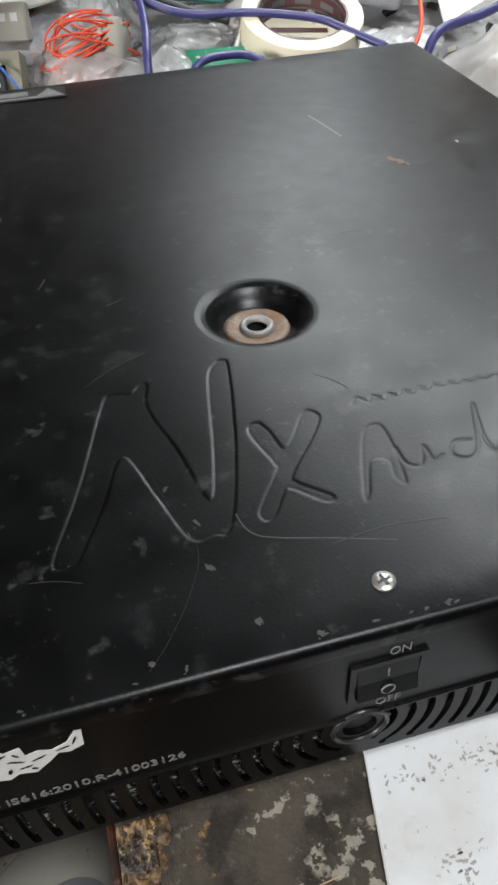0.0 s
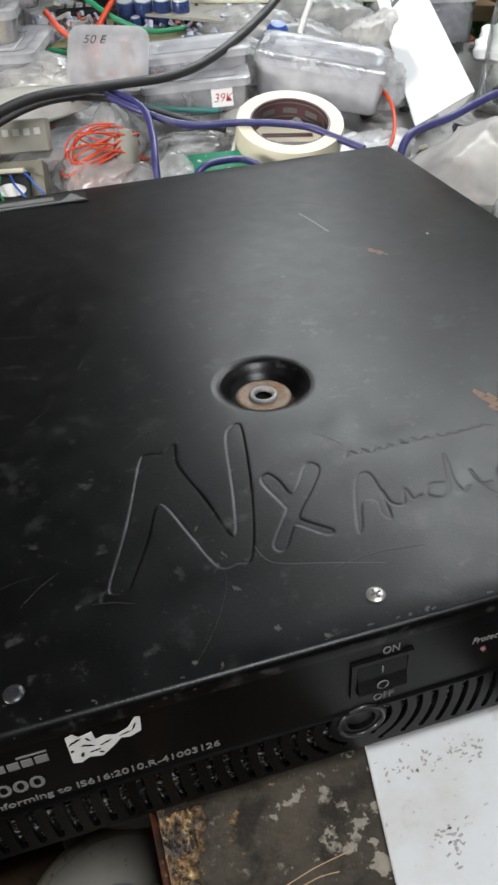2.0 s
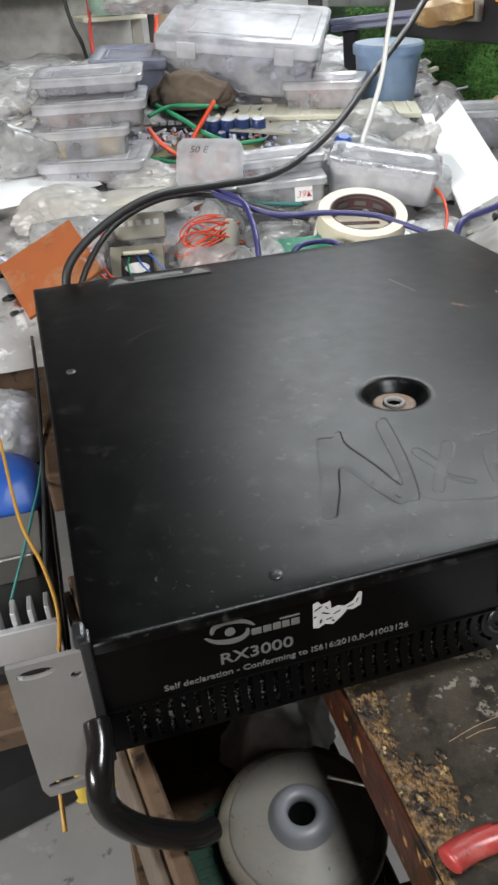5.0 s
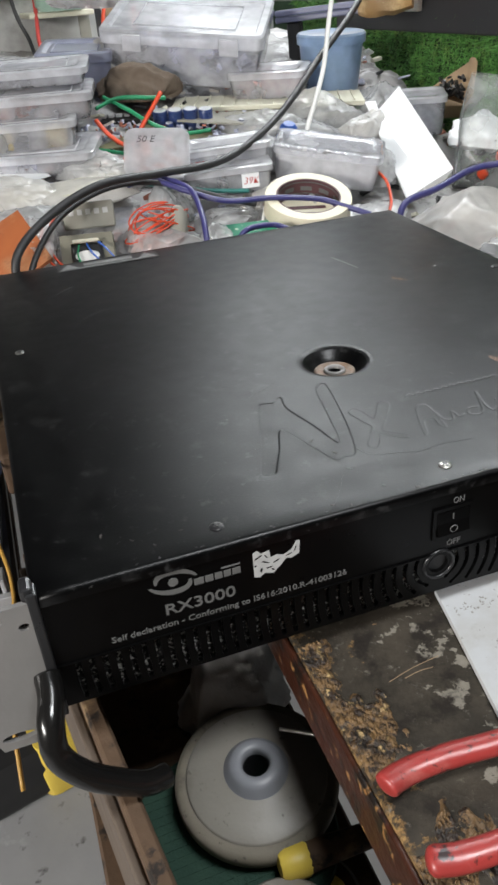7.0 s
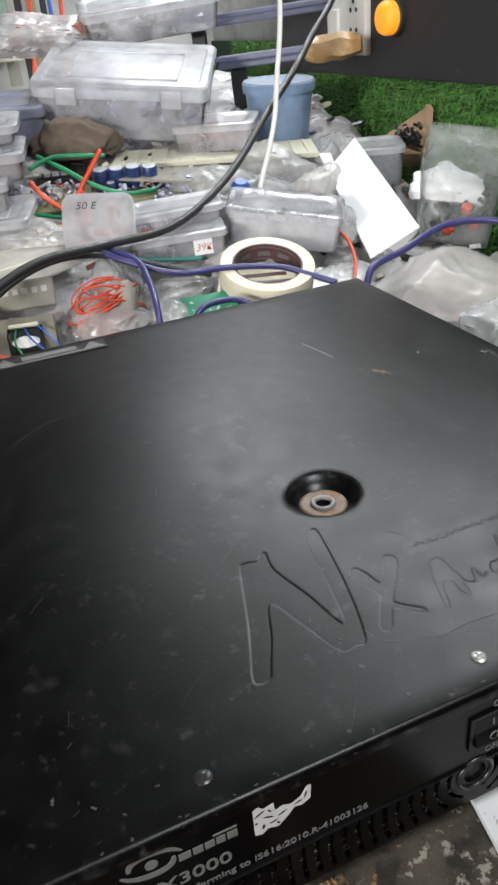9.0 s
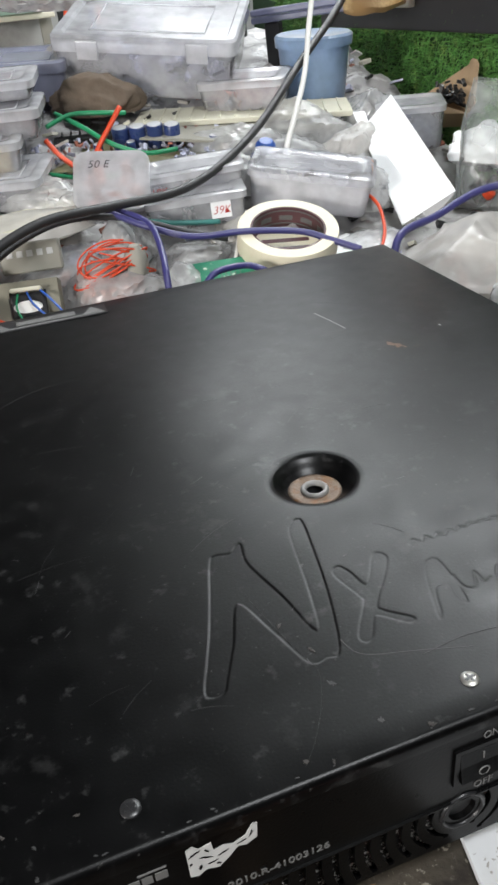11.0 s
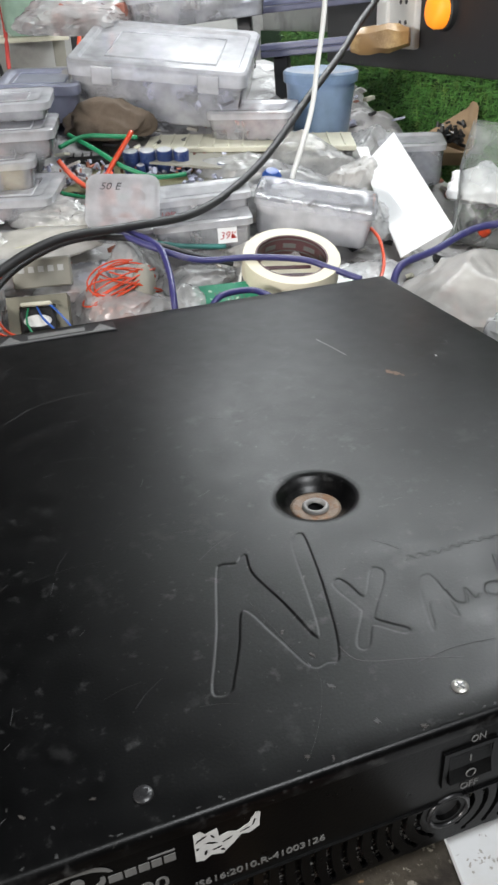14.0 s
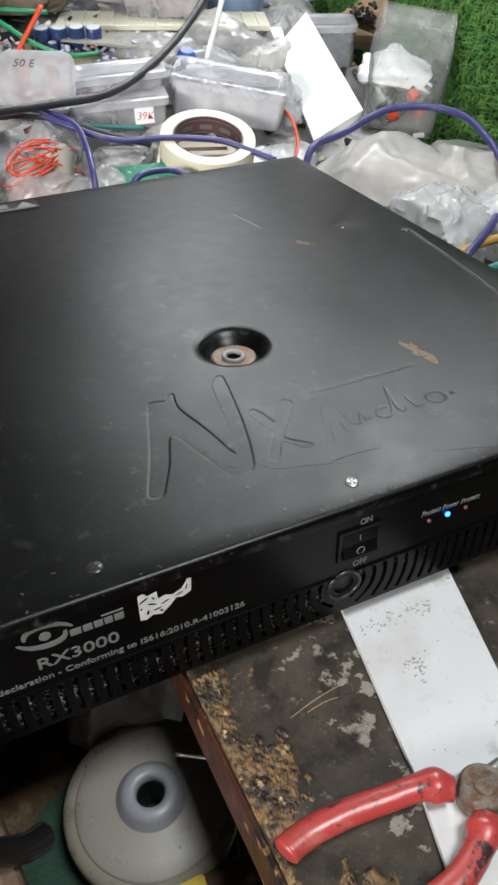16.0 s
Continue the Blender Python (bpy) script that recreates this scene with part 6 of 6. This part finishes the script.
cable("white_cable", "white cable hanging down onto the heap", [(0.440, 0.72, 0.862), (0.455, 0.74, 0.894), (0.477, 0.76, 0.927), (0.504, 0.79, 0.966), (0.525, 0.82, 1.013), (0.541, 0.84, 1.054), (0.555, 0.86, 1.11), (0.57, 0.88, 1.25)], 0.0034, WHITEPL)
cable("white_cable", "thin white cable beside the tape roll", [(0.365, 0.66, 0.845), (0.345, 0.62, 0.832), (0.325, 0.585, 0.812)], 0.002, WHITEPL)
cable("red_black_cable", "red flex beside the folded paper", [(0.515, 0.67, 0.85), (0.518, 0.63, 0.838), (0.505, 0.59, 0.822), (0.485, 0.56, 0.812)], 0.002, WIRERED)
ob = part("blue_bung", loft(bmesh.new(), [ring(0.011, 0, 20), ring(0.013, 0.005, 20), ring(0.012, 0.014, 20), ring(0.008, 0.019, 20)], True, True), WIREBLUE, smooth="auto")
ob.matrix_world = heap_pose(0.432, 0.755, 0, 20, 0, 0.040)
tagged(ob, "round blue plastic bung on the heap", "bung")

cable("violet_cable", "violet cable end lying along the amplifier's rear edge", [(0.270, 0.515, 0.822), (0.284, 0.520, 0.834), (0.302, 0.530, 0.834), (0.325, 0.535, 0.831), (0.341, 0.530, 0.824), (0.352, 0.522, 0.815)], 0.0032, VIOLET)
cable("green_cable", "dark green wire among the boxes", [(0.215, 0.70, 0.862), (0.245, 0.675, 0.858), (0.285, 0.655, 0.852), (0.335, 0.65, 0.846)], 0.0028, TEAL)
rd = part("steel_rod", tube(bmesh.new(), [(0.118, 0.012, 0.668), (0.135, 0.001, 0.668), (0.150, -0.010, 0.667)], 0.0012, 8, 3), STEEL, smooth=True)
tagged(rd, "short thin steel rod poking out beside the disc", "rod")
pb = thing("carton", "small dark grey carton with a white printed band behind the transformer", "carton", pose(0.128, 0.632, 0.836, -14, 0, -10))
part("body", box(bmesh.new(), (0, 0.010, 0.014), (0.060, 0.022, 0.030), 0.0015, 1), GREYCARD, pb)
for k in range(5):
    part("print_bar", box(bmesh.new(), (-0.020 + 0.010 * k, -0.0014, 0.018), (0.0060, 0.0006, 0.0062), 0.0002, 1), LABEL, pb)

# loose small parts strewn over the heap
for mt, cnt, seed in ((JUNK, 90, 1), (JUNKBLUE, 50, 2), (JUNKRED, 40, 3), (WHITEPL, 40, 4), (BEIGE, 24, 5), (BLACK, 60, 6)):
    r4 = random.Random(seed)
    bm = bmesh.new()
    for _ in range(cnt):
        x, y = r4.uniform(-0.09, 0.72), r4.uniform(0.55, 1.05)
        s = r4.uniform(0.004, 0.013)
        rot = Euler((r4.uniform(-0.5, 0.5), r4.uniform(-0.5, 0.5), r4.uniform(0, 3))).to_matrix()
        box(bm, (x, y, slope(y) + r4.uniform(-0.012, 0.006)), (s * r4.uniform(0.6, 2.2), s, s * r4.uniform(0.2, 0.6)), 0, 1, rot)
    ob = part("loose_parts", bm, mt)
    tagged(ob, "small loose electronic parts strewn over the heap", "loose parts", "", "stuff")
for i, (x, y, w, d, h) in enumerate(((0.40, 0.765, 0.10, 0.06, 0.05), (0.02, 0.86, 0.12, 0.09, 0.06), (0.54, 0.70, 0.09, 0.06, 0.05), (0.355, 0.625, 0.07, 0.04, 0.03), (0.10, 1.02, 0.12, 0.09, 0.06), (0.49, 0.60, 0.08, 0.05, 0.03), (0.62, 0.84, 0.10, 0.07, 0.06), (0.06, 0.63, 0.10, 0.06, 0.05), (0.42, 0.82, 0.12, 0.06, 0.05))):
    bag("crumpled clear polythene among the loose parts", heap_pose(x, y, 40 * i, 0, 0, -0.004), w, d, h * 1.3, 21.3 + 3.1 * i, JUNK, 6, 0.01, 0.2)

for i, (x, y, w, d, h) in enumerate(((0.055, 0.735, 0.12, 0.08, 0.05), (0.23, 0.675, 0.10, 0.06, 0.05), (0.16, 0.79, 0.11, 0.06, 0.04), (0.38, 0.665, 0.09, 0.06, 0.04), (0.42, 0.645, 0.08, 0.05, 0.04), (0.50, 0.83, 0.13, 0.07, 0.06), (0.56, 0.77, 0.11, 0.07, 0.06), (0.03, 0.655, 0.10, 0.07, 0.05), (0.30, 0.635, 0.08, 0.05, 0.035), (0.275, 1.07, 0.10, 0.10, 0.07))):
    bag("creased cloudy polythene tucked into the heap", heap_pose(x, y, 67 * i, 4, 0, -0.002), w, d, h * 1.2, 61.7 + 2.3 * i, JUNK, 5, 0.008, 0.1, CREAMFILM if i % 3 == 0 else FILM)

# things hanging on and leaning against the rear wall
ws = part("wall_shelf", box(bmesh.new(), (0, 0, 0), (0.34, 0.16, 0.018), 0.002, 1), BEIGE)
ws.location = (0.02, 1.625, 1.098)
tagged(ws, "narrow beige wall shelf", "shelf")
tool_c = part("green_case", loft(bmesh.new(), [rr(0.08, 0.06, 0.015, 0), rr(0.10, 0.07, 0.018, 0.01), rr(0.10, 0.07, 0.018, 0.10), rr(0.08, 0.05, 0.015, 0.11)], True, True), plastic_film("pale_green_plastic", (0.45, 0.60, 0.50), 0.25, 0.3), smooth="auto")
tool_c.location = (0.245, 1.50, 1.050)
tagged(tool_c, "pale green plastic case behind the heap", "case")
pc = part("case_shelf", box(bmesh.new(), (0, 0, 0), (0.13, 0.22, 0.010), 0.002, 1), BEIGE)
pc.location = (0.245, 1.60, 1.044)
tagged(pc, "small beige bracket shelf on the rear wall", "shelf")
for x, w, mt in ((0.302, 0.024, GREYCARD), (0.335, 0.014, RUBBER), (0.36, 0.018, CARD), (0.385, 0.012, RUBBER)):
    ob = part("hanging_strap", box(bmesh.new(), (0, 0, 0.15), (w, 0.006, 0.34), 0.001, 1), mt)
    ob.location = (x, 1.56 + 0.1 * x, 1.01)
    tagged(ob, "strap hanging against the rear wall", "strap")
for pts, mt in (([(0.195, 1.52, 1.3), (0.197, 1.50, 1.09), (0.19, 1.48, 1.00), (0.195, 1.45, 0.96)], PINKINK), ([(0.15, 1.55, 1.3), (0.155, 1.54, 1.08), (0.175, 1.52, 1.0), (0.18, 1.46, 0.95)], RUBBER), ([(0.345, 1.5, 1.3), (0.34, 1.5, 1.1), (0.325, 1.48, 1.03), (0.31, 1.45, 0.98)], WIRERED), ([(0.41, 1.5, 1.3), (0.40, 1.5, 1.12), (0.385, 1.46, 1.04), (0.37, 1.42, 0.99)], WIRERED), ([(0.375, 1.52, 1.3), (0.38, 1.5, 1.1), (0.37, 1.46, 1.0)], WIREBLUE)):
    ob = part("hanging_wire", tube(bmesh.new(), pts, 0.004, 7, 6), mt, smooth=True)
    tagged(ob, "coloured wire hanging against the rear wall", "wire")

ct = part("printed_carton", box(bmesh.new(), (0, 0, 0), (0.07, 0.05, 0.03), 0.001, 1), PAPER)
ct.matrix_world = pose(0.555, 0.235, BENCH + 0.0165, 0, 0, 22)
tagged(ct, "small white carton with orange-red print", "carton")
for i, (x, y, w, d) in enumerate(((-0.015, 0.008, 0.026, 0.018), (0.016, -0.006, 0.02, 0.02), (0.012, 0.014, 0.018, 0.008))):
    part("print_patch", box(bmesh.new(), (x, y, 0.0153), (w, d, 0.0006), 0.0002, 1), ORANGE, ct)
